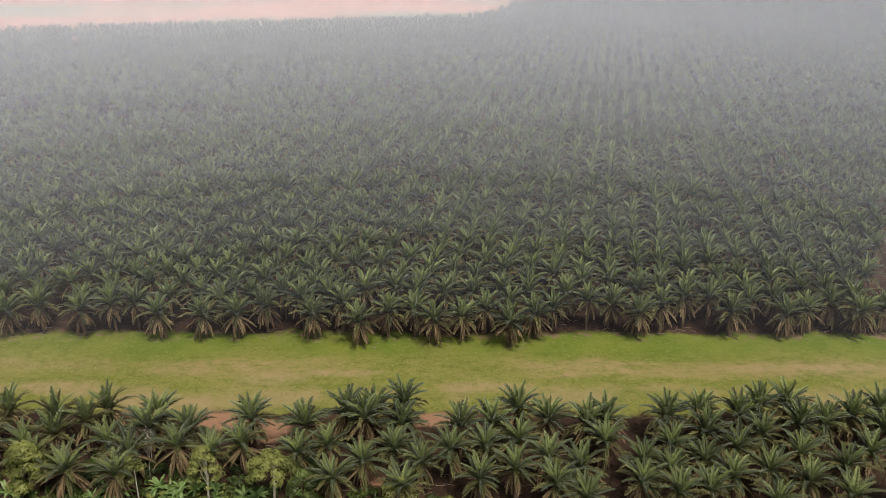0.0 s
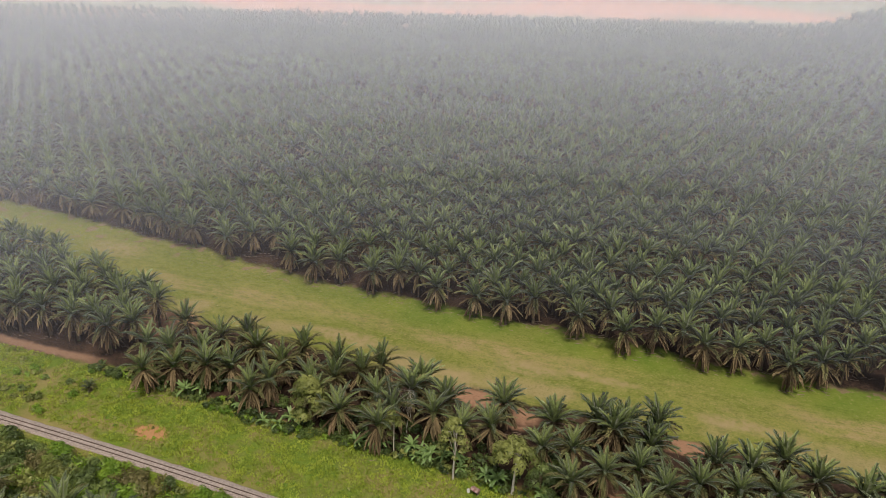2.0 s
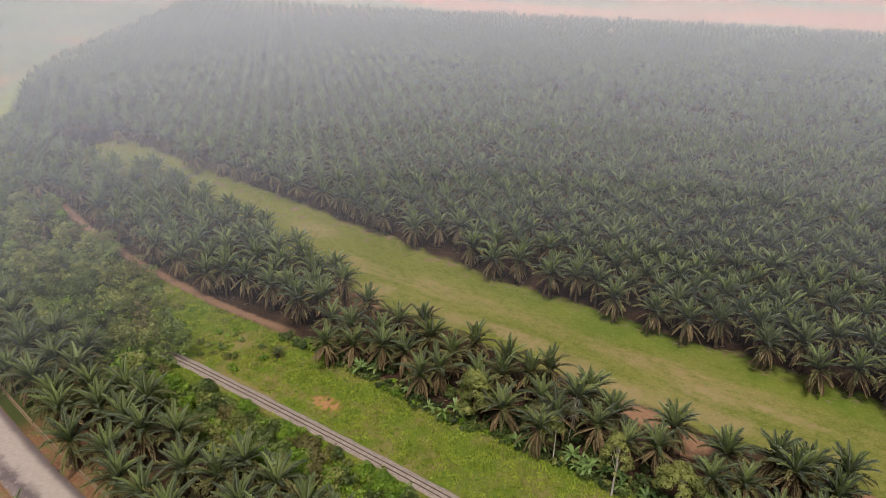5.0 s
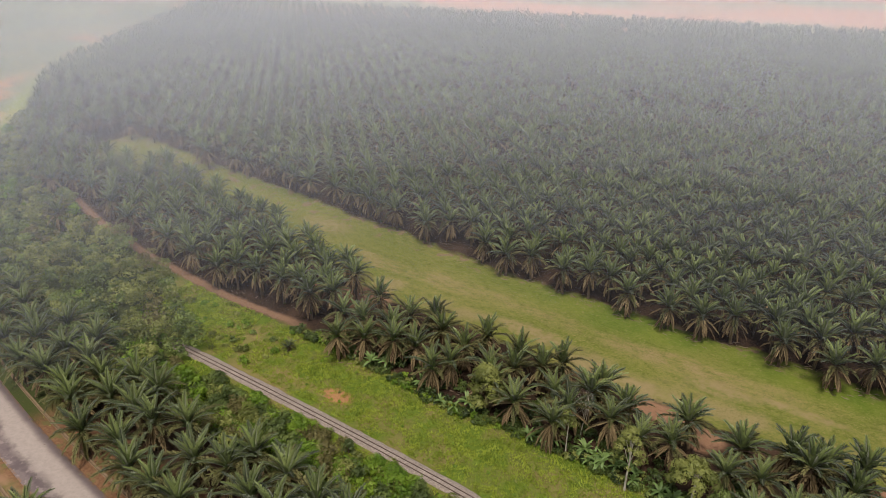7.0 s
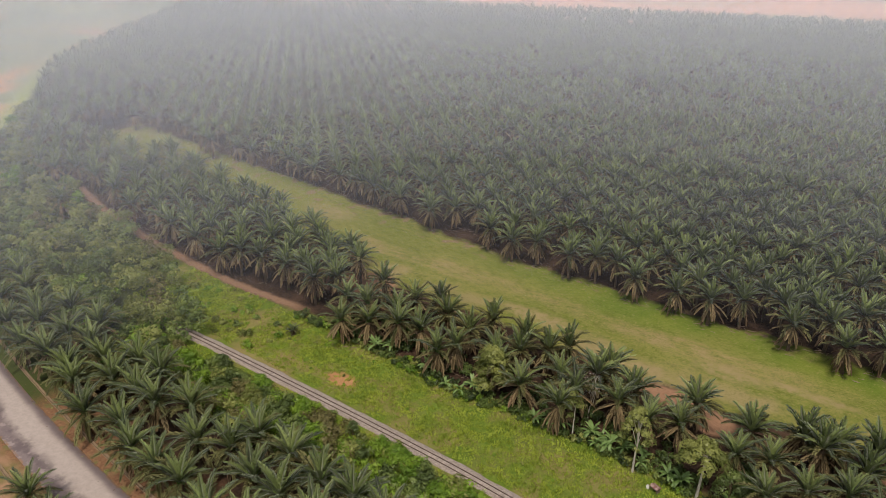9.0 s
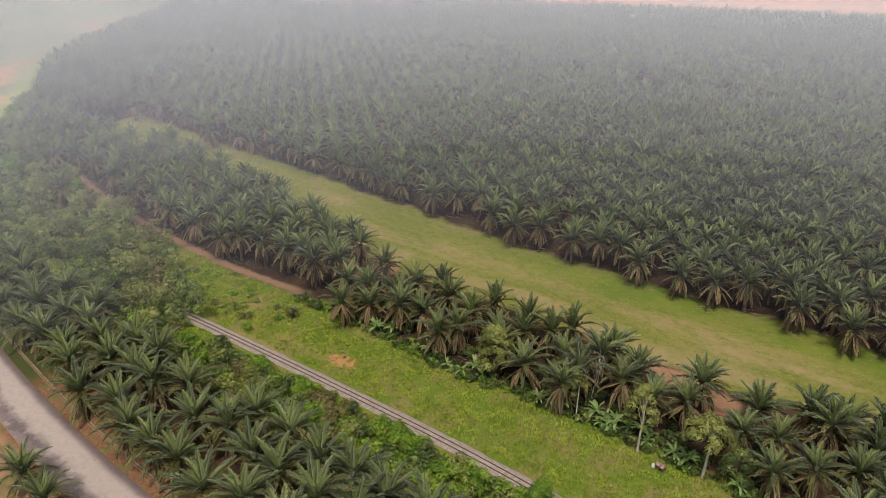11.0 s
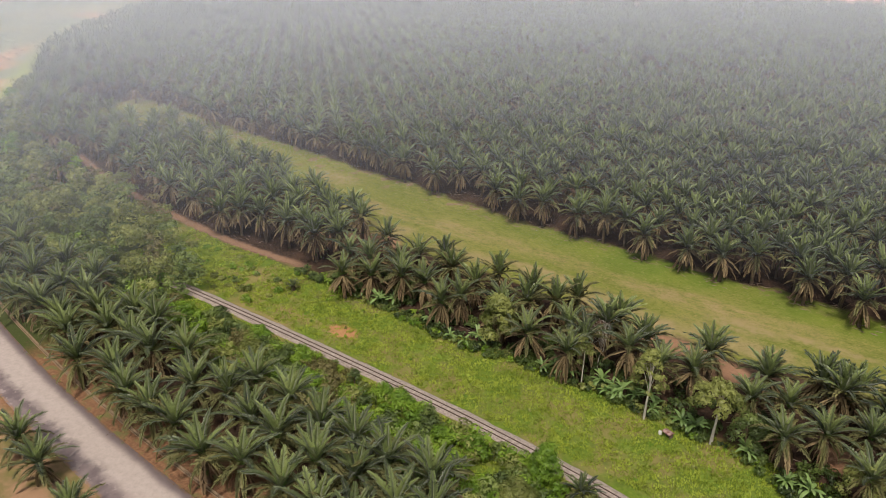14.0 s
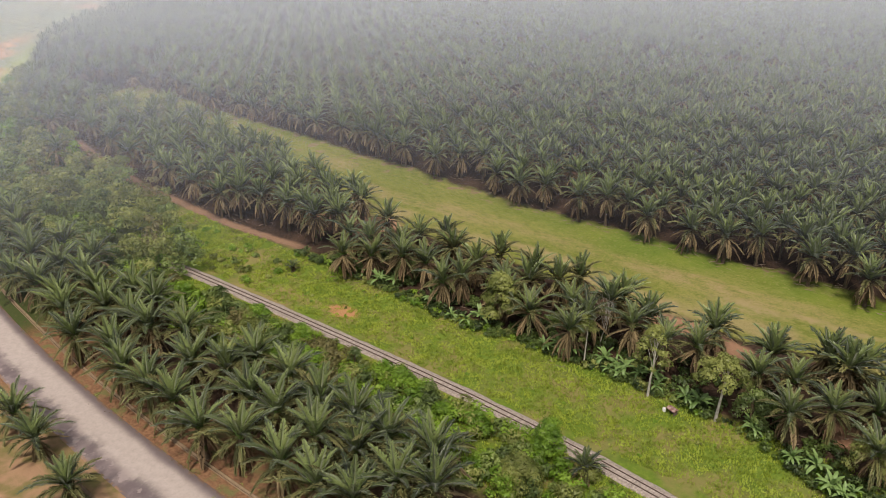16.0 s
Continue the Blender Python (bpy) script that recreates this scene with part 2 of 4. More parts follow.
for cx, cy, rx, ry in ((-61, 143, 15, 4.5), (-42, 154, 8, 2.5), (-24, 156.5, 9, 1.5), (-187, 169, 11, 5), (86, 159, 26, 1.6), (-90, 150, 12, 3), (8, 150.5, 9, 2.5)):
    col = g.mix(g.math("MULTIPLY", spot(cx, cy, rx, ry, 0.9), g.ramp(g.noise(0.5, 5.0, rough=0.7), 0.38, 0.6, 0.2, 0.75)), col, (0.26, 0.195, 0.105))
BARE = (0.19, 0.105, 0.065)
for cx, cy, rx, ry in ((-146, 133, 10, 6), (-137, 139, 7, 5), (-49, 137.5, 8, 3), (-38, 134, 5, 4), (-2, 138, 7, 2.5), (-13, 120, 4, 3)):
    col = g.mix(g.math("MULTIPLY", spot(cx, cy, rx, ry), g.ramp(fine, 0.2, 0.5, 0.6, 1.0)), col, g.mix(fine, BARE, (0.30, 0.175, 0.11)))
for cx, cy, rx, ry in ((-146, 103, 2.4, 8), (-120, 97, 12, 1.6), (-128, 92, 10, 1.5)):
    col = g.mix(g.math("MULTIPLY", spot(cx, cy, rx, ry, 0.9), 0.55), col, (0.25, 0.175, 0.085))
col = g.mix(g.math("MULTIPLY", spot(-109.3, 98.4, 4.2, 2.3), g.ramp(fine, 0.2, 0.5, 0.7, 1.0)), col, g.mix(fine, (0.26, 0.13, 0.06), (0.38, 0.21, 0.10)))
# far land beyond the plantation: young plots, cleared red earth
west = g.math("ADD", g.math("SUBTRACT", gy, 148.0), g.math("MULTIPLY", g.math("ADD", gx, 387.0), 0.70))
west = g.math("MINIMUM", west, g.math("ADD", g.math("SUBTRACT", gy, 236.0), g.math("MULTIPLY", g.math("ADD", gx, 519.0), 1.2)))
plots = g.mix(g.ramp(g.noise(0.012, 4.0), 0.42, 0.6), (0.17, 0.19, 0.11), (0.24, 0.23, 0.13))
plots = g.mix(g.ramp(g.noise(0.010, 3.0, (1.0, 2.0, 1.0)), 0.57, 0.66), plots, (0.40, 0.25, 0.16))
margin = g.math("MULTIPLY", g.ramp(west, -55.0, -35.0), g.ramp(g.noise(0.02, 3.0), 0.44, 0.56))
plots = g.mix(g.math("MULTIPLY", margin, g.ramp(g.math("ADD", west, g.math("MULTIPLY", wob, 2.0)), -30.0, -14.0, 0.9, 0.0)), plots, (0.46, 0.26, 0.15))
plots = g.mix(g.ramp(west, -22.0, -10.0, 0.0, 0.8), plots, (0.22, 0.25, 0.075))
west = g.math("MULTIPLY", g.ramp(west, -7.0, -2.0, 1.0, 0.0), g.ramp(gx, -392.0, -378.0, 1.0, 0.0))
col = g.mix(west, col, plots)
far_y = g.math("ADD", 727.0, g.math("MULTIPLY", gx, 0.237))
far_y = g.math("ADD", far_y, g.math("MULTIPLY", g.math("MAXIMUM", g.math("SUBTRACT", gx, 33.0), 0.0), 2.2))
far = g.ramp(g.math("SUBTRACT", gy, far_y), -15.0, 5.0)
cleared = g.mix(g.ramp(g.noise(0.006, 4.0, (0.5, 1.6, 1.0)), 0.42, 0.58), (0.50, 0.28, 0.19), (0.30, 0.29, 0.20))
col = g.mix(far, col, cleared)
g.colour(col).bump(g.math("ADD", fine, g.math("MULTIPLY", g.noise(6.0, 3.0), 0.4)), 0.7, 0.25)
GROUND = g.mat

g = Graph("road_asphalt", 0.85, 0.25)
uv = g.n.new("ShaderNodeUVMap")
us = g.n.new("ShaderNodeSeparateXYZ")
g.l.new(uv.outputs[0], us.inputs[0])
across = g.math("ADD", us.outputs[0], g.math("MULTIPLY", g.math("SUBTRACT", g.noise(0.18, 4.0), 0.5), 1.5))
base = g.mix(g.noise(0.5, 5.0, rough=0.7), (0.115, 0.088, 0.092), (0.20, 0.158, 0.158))
dusty = g.mix(g.noise(0.9, 5.0), (0.27, 0.225, 0.208), (0.40, 0.338, 0.31))
pale = g.math("MULTIPLY", g.ramp(across, -2.8, -0.7), g.ramp(across, 2.4, 4.1, 1.0, 0.0))
base = g.mix(pale, base, dusty)
stain = g.math("MULTIPLY", g.ramp(g.noise(0.16, 5.0, rough=0.65), 0.43, 0.60), g.ramp(across, 0.4, -1.8))
base = g.mix(g.math("MULTIPLY", stain, 0.75), base, (0.085, 0.065, 0.07))
base = g.mix(g.math("MULTIPLY", g.ramp(g.noise(2.2, 6.0, rough=0.8), 0.45, 0.68), 0.18), base, (0.12, 0.098, 0.096))
patches = g.math("MULTIPLY", g.ramp(g.noise(0.35, 5.0, rough=0.6), 0.55, 0.60), g.ramp(across, 1.5, -3.0))
base = g.mix(g.math("MULTIPLY", patches, 0.5), base, (0.30, 0.245, 0.235))
base = g.mix(g.math("MULTIPLY", g.ramp(g.math("ABSOLUTE", us.outputs[0]), 4.15, 4.6), g.ramp(g.noise(0.8, 4.0), 0.4, 0.6)), base, (0.20, 0.12, 0.075))
g.colour(base).bump(g.noise(14.0, 3.0), 0.3, 0.02)
ROAD = g.mat
g = Graph("drain_concrete", 0.9, 0.15)
CONCRETE = g.colour(g.mix(g.noise(1.2, 5.0), (0.10, 0.07, 0.046), (0.27, 0.19, 0.125))).bump(g.noise(8.0), 0.4, 0.02).mat
g = Graph("ballast_stone", 0.95, 0.15)
BALLAST = g.colour(g.mix(g.ramp(g.noise(3.5, 5.0, rough=0.75), 0.3, 0.7), (0.15, 0.122, 0.108), (0.37, 0.31, 0.28))).bump(g.noise(5.0, 4.0), 1.0, 0.12).mat
g = Graph("rail_steel", 0.55, 0.5)
g.bsdf.inputs["Metallic"].default_value = 0.6
RAIL = g.colour(g.mix(g.noise(2.0), (0.09, 0.06, 0.05), (0.16, 0.11, 0.09))).mat
g = Graph("sleeper_wood", 0.9, 0.1)
SLEEPER = g.colour(g.mix(g.thing_random(), (0.20, 0.17, 0.15), (0.34, 0.29, 0.26))).bump(g.noise(12.0), 0.4, 0.02).mat
g = Graph("rusty_sheet", 0.7, 0.35)
RUST = g.colour(g.mix(g.ramp(g.noise(1.8, 4.0), 0.4, 0.6), (0.13, 0.055, 0.045), (0.26, 0.18, 0.16))).mat
g = Graph("weathered_board", 0.9, 0.1)
BOARD = g.colour(g.mix(g.noise(2.0), (0.07, 0.05, 0.04), (0.18, 0.14, 0.11))).mat
g = Graph("white_tank", 0.5, 0.4)
TANK = g.colour(g.mix(g.noise(3.0), (0.36, 0.35, 0.33), (0.5, 0.49, 0.47))).mat


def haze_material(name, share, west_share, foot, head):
    """A thin sheet that imitates haze: lets most light pass, scatters the rest both ways."""
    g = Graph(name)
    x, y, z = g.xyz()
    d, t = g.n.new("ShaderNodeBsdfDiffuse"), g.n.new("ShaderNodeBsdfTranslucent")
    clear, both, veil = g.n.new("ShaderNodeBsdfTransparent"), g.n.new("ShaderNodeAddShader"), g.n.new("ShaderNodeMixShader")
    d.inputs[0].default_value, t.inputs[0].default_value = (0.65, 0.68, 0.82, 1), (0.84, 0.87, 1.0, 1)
    # normals fixed upright, so the sheet is lit from above whichever way it is turned
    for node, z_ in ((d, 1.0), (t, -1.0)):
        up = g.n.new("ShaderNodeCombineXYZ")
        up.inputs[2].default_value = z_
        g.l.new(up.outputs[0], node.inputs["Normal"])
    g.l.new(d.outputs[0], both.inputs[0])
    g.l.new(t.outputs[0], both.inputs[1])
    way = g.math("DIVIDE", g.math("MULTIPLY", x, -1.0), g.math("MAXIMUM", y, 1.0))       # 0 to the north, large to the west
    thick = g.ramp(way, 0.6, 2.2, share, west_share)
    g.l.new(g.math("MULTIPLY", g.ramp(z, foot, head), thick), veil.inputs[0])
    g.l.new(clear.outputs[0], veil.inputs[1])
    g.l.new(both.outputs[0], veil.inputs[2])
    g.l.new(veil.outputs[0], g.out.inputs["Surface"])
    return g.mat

# distance from the camera and thickness of each added haze sheet, to the north and to the west
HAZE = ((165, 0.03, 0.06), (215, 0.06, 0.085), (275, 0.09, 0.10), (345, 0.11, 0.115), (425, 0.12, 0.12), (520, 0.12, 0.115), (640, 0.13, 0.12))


# ---- mesh tools ----
def mesh_from(name, verts, faces, mats, index=None, smooth=False):
    """A mesh from arrays: verts (n, 3); faces (m, 3 or 4)."""
    me = bpy.data.meshes.new(name)
    verts, faces = np.asarray(verts, np.float32), np.asarray(faces, np.int32)
    n, k = faces.shape
    me.vertices.add(len(verts))
    me.vertices.foreach_set("co", verts.ravel())
    me.loops.add(n * k)
    me.loops.foreach_set("vertex_index", faces.ravel())
    me.polygons.add(n)
    me.polygons.foreach_set("loop_start", np.arange(0, n * k, k, dtype=np.int32))
    for m in mats:
        me.materials.append(m)
    if index is not None:
        me.polygons.foreach_set("material_index", np.asarray(index, np.int32))
    if smooth:
        me.polygons.foreach_set("use_smooth", np.ones(n, bool))
    me.update(calc_edges=True)
    me.validate()
    return me


def part(name, data, parent, m=None, label=""):
    ob = new(name, data)
    ob.parent = parent
    if m is not None:
        ob.matrix_local = m
    return tagged(ob, label)


def bm_mesh(name, bm, mats, smooth=False):
    me = bpy.data.meshes.new(name)
    bm.to_mesh(me)
    bm.free()
    for m in mats:
        me.materials.append(m)
    if smooth:
        me.polygons.foreach_set("use_smooth", np.ones(len(me.polygons), bool))
    return me


def join(pieces):
    """Join (verts, faces) pairs with faces of one size."""
    vs, fs, base = [], [], 0
    for v, f in pieces:
        vs.append(v)
        fs.append(np.asarray(f) + base)
        base += len(v)
    return np.concatenate(vs), np.concatenate(fs)


def tube(points, radii, sides=7):
    """A round limb along points, as quads."""
    pts = [Vector(p) for p in points]
    v, f = [], []
    for i, p in enumerate(pts):
        t = (pts[min(i + 1, len(pts) - 1)] - pts[max(i - 1, 0)]).normalized()
        a = t.orthogonal().normalized()
        b = t.cross(a)
        for j in range(sides):
            w = 2 * math.pi * j / sides
            v.append(p + (a * math.cos(w) + b * math.sin(w)) * radii[i])
    for i in range(len(pts) - 1):
        for j in range(sides):
            k = (j + 1) % sides
            f.append((i * sides + j, i * sides + k, (i + 1) * sides + k, (i + 1) * sides + j))
    top = (len(pts) - 1) * sides
    for j in range(1, sides - 1, 2):
        f.append((top, top + j, top + j + 1, top + min(j + 2, sides - 1)))
    return np.array([tuple(p) for p in v]), np.array(f)


# ---- oil palm ----
def frond_line(length, lift, bend, steps):
    """Points and tangents of an arching midrib in the x-z plane, from the heart outwards."""
    s = np.linspace(0, 1, steps)
    e = np.radians(lift - bend * s ** 1.25)
    d = np.stack([np.cos(e), np.zeros(steps), np.sin(e)], 1)
    p = np.zeros((steps, 3))
    p[1:] = np.cumsum((d[1:] + d[:-1]) * 0.5 * length / (steps - 1), 0)
    return s, p, d


def frond_leaflets(length, lift, bend, pairs, reach, rnd, fill=0.8, hang=0.35):
    """Leaflets of one frond as separate triangles: (3n, 3)."""
    s, p, d = frond_line(length, lift, bend, 24)
    st = np.linspace(0.14, 0.985, pairs)
    base = np.stack([np.interp(st, s, p[:, k]) for k in range(3)], 1)
    tang = np.stack([np.interp(st, s, d[:, k]) for k in range(3)], 1)
    ll = reach * np.clip(np.sin(np.pi * (0.17 + 0.74 * st)), 0.2, 1) ** 0.7
    half = fill * length * 0.845 / pairs * 0.5
    out = []
    for side in (-1, 1):
        a = rnd.normal(0, 0.08, pairs)
        lean = 0.35 + 0.5 * st ** 2 + a
        tip = base + ll[:, None] * (np.array([0, side, 0]) * np.cos(lean)[:, None] + tang * np.sin(lean)[:, None])
        tip[:, 2] -= ll * (hang + rnd.normal(0, 0.07, pairs) - 0.25 * (1 - st))
        w = half * rnd.uniform(0.8, 1.15, pairs)[:, None]
        out.append(np.stack([base - tang * w, base + tang * w, tip], 1).reshape(-1, 3))
    return np.concatenate(out)


def frond_blade(length, lift, bend, pairs, reach, hang, rnd, tip_width=0.0):
    """A whole frond: pointed leaflets along one midrib, raised to a shallow keel. Verts, triangles."""
    s, p, d = frond_line(length, lift, bend, 24)
    st = np.linspace(0.10, 1.0, pairs + 1)
    q = np.stack([np.interp(st, s, p[:, k]) for k in range(3)], 1)
    sm = (st[1:] + st[:-1]) / 2
    mid = (q[1:] + q[:-1]) / 2
    tang = q[1:] - q[:-1]
    step = np.linalg.norm(tang, axis=1)
    tang = tang / step[:, None]
    up = np.cross(tang, np.array([0.0, 1.0, 0.0])) * -1.0
    up *= np.where(up[:, 2:3] < 0, -1.0, 1.0)
    ll = reach * np.clip(np.sin(np.pi * (0.16 + 0.76 * sm)), 0.2, 1) ** 0.7 * rnd.uniform(0.8, 1.15, pairs)
    v, f = [q], []
    base = pairs + 1
    k = np.arange(pairs)
    for side in (-1, 1):
        lean = 0.45 + 0.5 * sm ** 2 + rnd.normal(0, 0.1, pairs)
        raise_ = 0.3 + rnd.normal(0, 0.07, pairs)
        tip = mid + ll[:, None] * (np.array([0, side, 0]) * np.cos(lean)[:, None] + tang * np.sin(lean)[:, None] + up * raise_[:, None])
        tip[:, 2] -= ll * (hang + rnd.normal(0, 0.08, pairs) - 0.2 * (1 - sm))
        if tip_width > 0:
            w = (step * tip_width * rnd.uniform(0.7, 1.2, pairs))[:, None]
            v += [tip - tang * w, tip + tang * w]
            a, b = base + k, base + pairs + k
            f += [np.stack([k, k + 1, b], 1), np.stack([k, b, a], 1)]
            base += 2 * pairs
        else:
            v.append(tip)
            f.append(np.stack([k, k + 1, base + k], 1))
            base += pairs
    return np.concatenate(v), np.concatenate(f)


def frond_rib(length, lift, bend, steps=6, thick=0.08):
    s, p, d = frond_line(length, lift, bend, 24)
    st = np.linspace(0, 1, steps)
    q = np.stack([np.interp(st, s, p[:, k]) for k in range(3)], 1)
    w = thick * (1.25 - st)
    v, f = [], []
    for i in range(steps):
        v += [q[i] + (0, -w[i], 0), q[i] + (0, 0, w[i]), q[i] + (0, w[i], 0)]
    for i in range(steps - 1):
        for j, k in ((0, 1), (1, 2)):
            a, b = 3 * i + j, 3 * i + k
            f += [(a, b, b + 3), (a, b + 3, a + 3)]
    return np.array(v), np.array(f)


def spin(v, a):
    c, s = math.cos(a), math.sin(a)
    return v @ np.array([[c, s, 0], [-s, c, 0], [0, 0, 1]])


def frond_shape(u, rnd):
    """Length, lift and bend of a green frond of age u (0 the spear, 1 the oldest)."""
    length = 5.7 * (0.84 + 0.24 * math.sin(min(u + 0.15, 1) * 2.3)) * rnd.uniform(0.9, 1.08)
    return length, 84 - 55 * u ** 1.1 + rnd.normal(0, 5), 16 + 72 * u ** 0.8 + rnd.normal(0, 7)


def dry_shape(rnd):
    return 5.2 * rnd.uniform(0.85, 1.06), 2 - 48 * rnd.random(), 42 + rnd.normal(0, 8)


def palm_arrays(rnd, greens, dries, pairs, reach, low=0.7, tip_width=0.0):
    """Fronds of a whole crown with its heart at the origin: verts, triangles and material of each (green, olive, dry, upper)."""
    pcs, kind = [], []
    for i in range(greens + dries):
        if i < greens:
            u = (i + 0.5) / greens
            v, f = frond_blade(*frond_shape(u, rnd), pairs, reach, 0.05 + 0.35 * u, rnd, tip_width)
            v = spin(v, i * 2.39996 + rnd.normal(0, 0.15))
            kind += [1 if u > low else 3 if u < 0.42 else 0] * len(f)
        else:
            v, f = frond_blade(*dry_shape(rnd), pairs, reach * 0.7, 0.45, rnd, tip_width)
            v = spin(v, (i - greens) * 2 * math.pi / max(dries, 1) + rnd.normal(0, 0.22))
            kind += [2] * len(f)
        pcs.append((v, f))
    return (*join(pcs), np.array(kind))


def soup(name, corners, mats, index=None):
    return mesh_from(name, corners, np.arange(len(corners)).reshape(-1, 3), mats, index)


def trunk_mesh(height, rnd):
    """A stout trunk, rough with the stubs of cut fronds, thicker under the crown."""
    rings, sides = 15, 8
    v, f = [], []
    for i in range(rings):
        z = height * i / (rings - 1)
        for j in range(sides):
            a = 2 * math.pi * (j + 0.5 * (i % 2)) / sides
            r = (0.36 + 0.16 * (z / height) ** 2) * (1.22 if (i + j) % 2 else 0.92) * rnd.uniform(0.92, 1.08)
            if i < 2:
                r *= 1.35 - 0.2 * i
            v.append((r * math.cos(a), r * math.sin(a), z - 0.25 * (i == 0)))
    for i in range(rings - 1):
        for j in range(sides):
            k = (j + 1) % sides
            f.append((i * sides + j, i * sides + k, (i + 1) * sides + k, (i + 1) * sides + j))
    return mesh_from("trunk", v, f, [TRUNK])


def heart_mesh(rnd):
    """Leaf bases and fresh spear leaves at the growing point."""
    pcs = []
    for i in range(14):
        a, e = i * 2.39996, radians(75 - 5 * i)
        w = Vector((math.cos(a) * math.cos(e), math.sin(a) * math.cos(e), math.sin(e)))
        length = 2.4 - 0.1 * i if i < 4 else 1.2
        v, f = tube([Vector((0, 0, -0.4)) + w * 0.15, w * length * 0.6, w * length], (0.16, 0.10, 0.03), 5)
        pcs.append((v, f))
    v, f = join(pcs)
    return mesh_from("crown", v, f, [FROND_YOUNG])


prnd = np.random.default_rng(3)
AGES = 12
frond_meshes = []


def frond_piece(name, shape, pairs, reach, hang, mats, thick=0.05, tip_width=0.5):
    bv, bf = frond_blade(*shape, pairs, reach, hang, prnd, tip_width)
    rv, rf = frond_rib(*shape, 5, thick)
    rv = rv + (0, 0, 0.03)
    return mesh_from(name, *join([(bv, bf), (rv, rf)]), mats, [0] * len(bf) + [len(mats) - 1] * len(rf))


for i in range(AGES):
    u = (i + 0.5) / AGES
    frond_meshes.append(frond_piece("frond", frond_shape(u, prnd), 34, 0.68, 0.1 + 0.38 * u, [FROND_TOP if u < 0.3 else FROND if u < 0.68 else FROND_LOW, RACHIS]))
olive_meshes = [frond_piece("dry_frond", dry_shape(prnd), 26, 0.52, 0.5, [FROND_LOW, RACHIS], tip_width=0.56) for _ in range(4)]
dry_meshes = [frond_piece("dry_frond", dry_shape(prnd), 26, 0.52, 0.5, [FROND_DRY], tip_width=0.6) for _ in range(5)]
dead_meshes = [frond_piece("dead_frond", (4.6, -40 - 9 * i, 24), 20, 0.5, 0.5, [FROND_DEAD], tip_width=0.6) for i in range(3)]
trunk_meshes = [trunk_mesh(8.0, prnd) for _ in range(3)]
heart = heart_mesh(prnd)
crowns, skirts, dead_skirts, brown_crowns = [], [], [], []
for i in range(6):
    v, f, kind = palm_arrays(prnd, 24, 0, 9, 0.8, tip_width=0.42)
    crowns.append(mesh_from("crown", v, f, [FROND, FROND_LOW, FROND_DRY, FROND_TOP], kind))
    v, f, kind = palm_arrays(prnd, 20, 0, 9, 0.8, low=0.34, tip_width=0.42)
    brown_crowns.append(mesh_from("crown", v, f, [FROND_LOW, FROND_LOW, FROND_DRY, FROND_TOP], kind))
    v, f, kind = palm_arrays(prnd, 0, 10, 12, 0.75, tip_width=0.5)
    skirts.append(mesh_from("dry_frond_skirt", v, f, [FROND_DRY]))
    dead = []
    for j in range(9):
        bv, bf = frond_blade(5.0 * prnd.uniform(0.8, 1.1), -30 - 32 * prnd.random(), 28, 8, 0.5, 0.5, prnd, 0.5)
        dead.append((spin(bv, j * 0.7 + prnd.normal(0, 0.2)), bf))
    dead_skirts.append(mesh_from("dead_frond_skirt", *join(dead), [FROND_DEAD]))


def fine_palm(x, y, height, label, group, greens=26, dries=10, deads=5, size=0.95, olive=0.4):
    """An oil palm with every frond a piece of its own."""
    ob = tagged(new("oil_palm"), label, "palm tree", group)
    ob.matrix_world = pose(x, y, ground_z(x, y), prnd.normal(0, 2), prnd.normal(0, 2), prnd.uniform(0, 360))
    ob.empty_display_size = 0.5
    t = part("trunk", trunk_meshes[prnd.integers(3)], ob)
    t.scale = (1, 1, height / 8.0)
    c = part("crown", heart, ob, pose(0, 0, height))
    c.scale = (size, size, size)
    for i in range(greens):
        u = (i + 0.5) / greens
        k = min(AGES - 1, max(0, int(u * AGES + prnd.normal(0, 0.5))))
        f = part("frond", frond_meshes[k], c, pose(0, 0, 0, prnd.normal(0, 4), prnd.normal(0, 5), math.degrees(i * 2.39996) + prnd.normal(0, 6)))
        f.scale = [prnd.uniform(0.9, 1.08)] * 3
    for i in range(dries):
        green_still = prnd.random() < olive
        f = part("dry_frond", olive_meshes[prnd.integers(4)] if green_still else dry_meshes[prnd.integers(5)], c, pose(0, 0, -0.3, prnd.normal(0, 4), prnd.normal(0, 6), 360 * i / dries + prnd.normal(0, 14)), "drooping olive lower frond" if green_still else "drooping tan dry frond")
        f.scale = [prnd.uniform(0.88, 1.1)] * 3
    for i in range(deads):
        f = part("dead_frond", dead_meshes[prnd.integers(3)], c, pose(0, 0, -0.7, prnd.normal(0, 5), prnd.normal(0, 8), 360 * i / deads + prnd.normal(0, 18)), "hanging dull brown dead frond" if i == 0 else "")
        f.scale = [prnd.uniform(0.85, 1.1)] * 3
    return ob


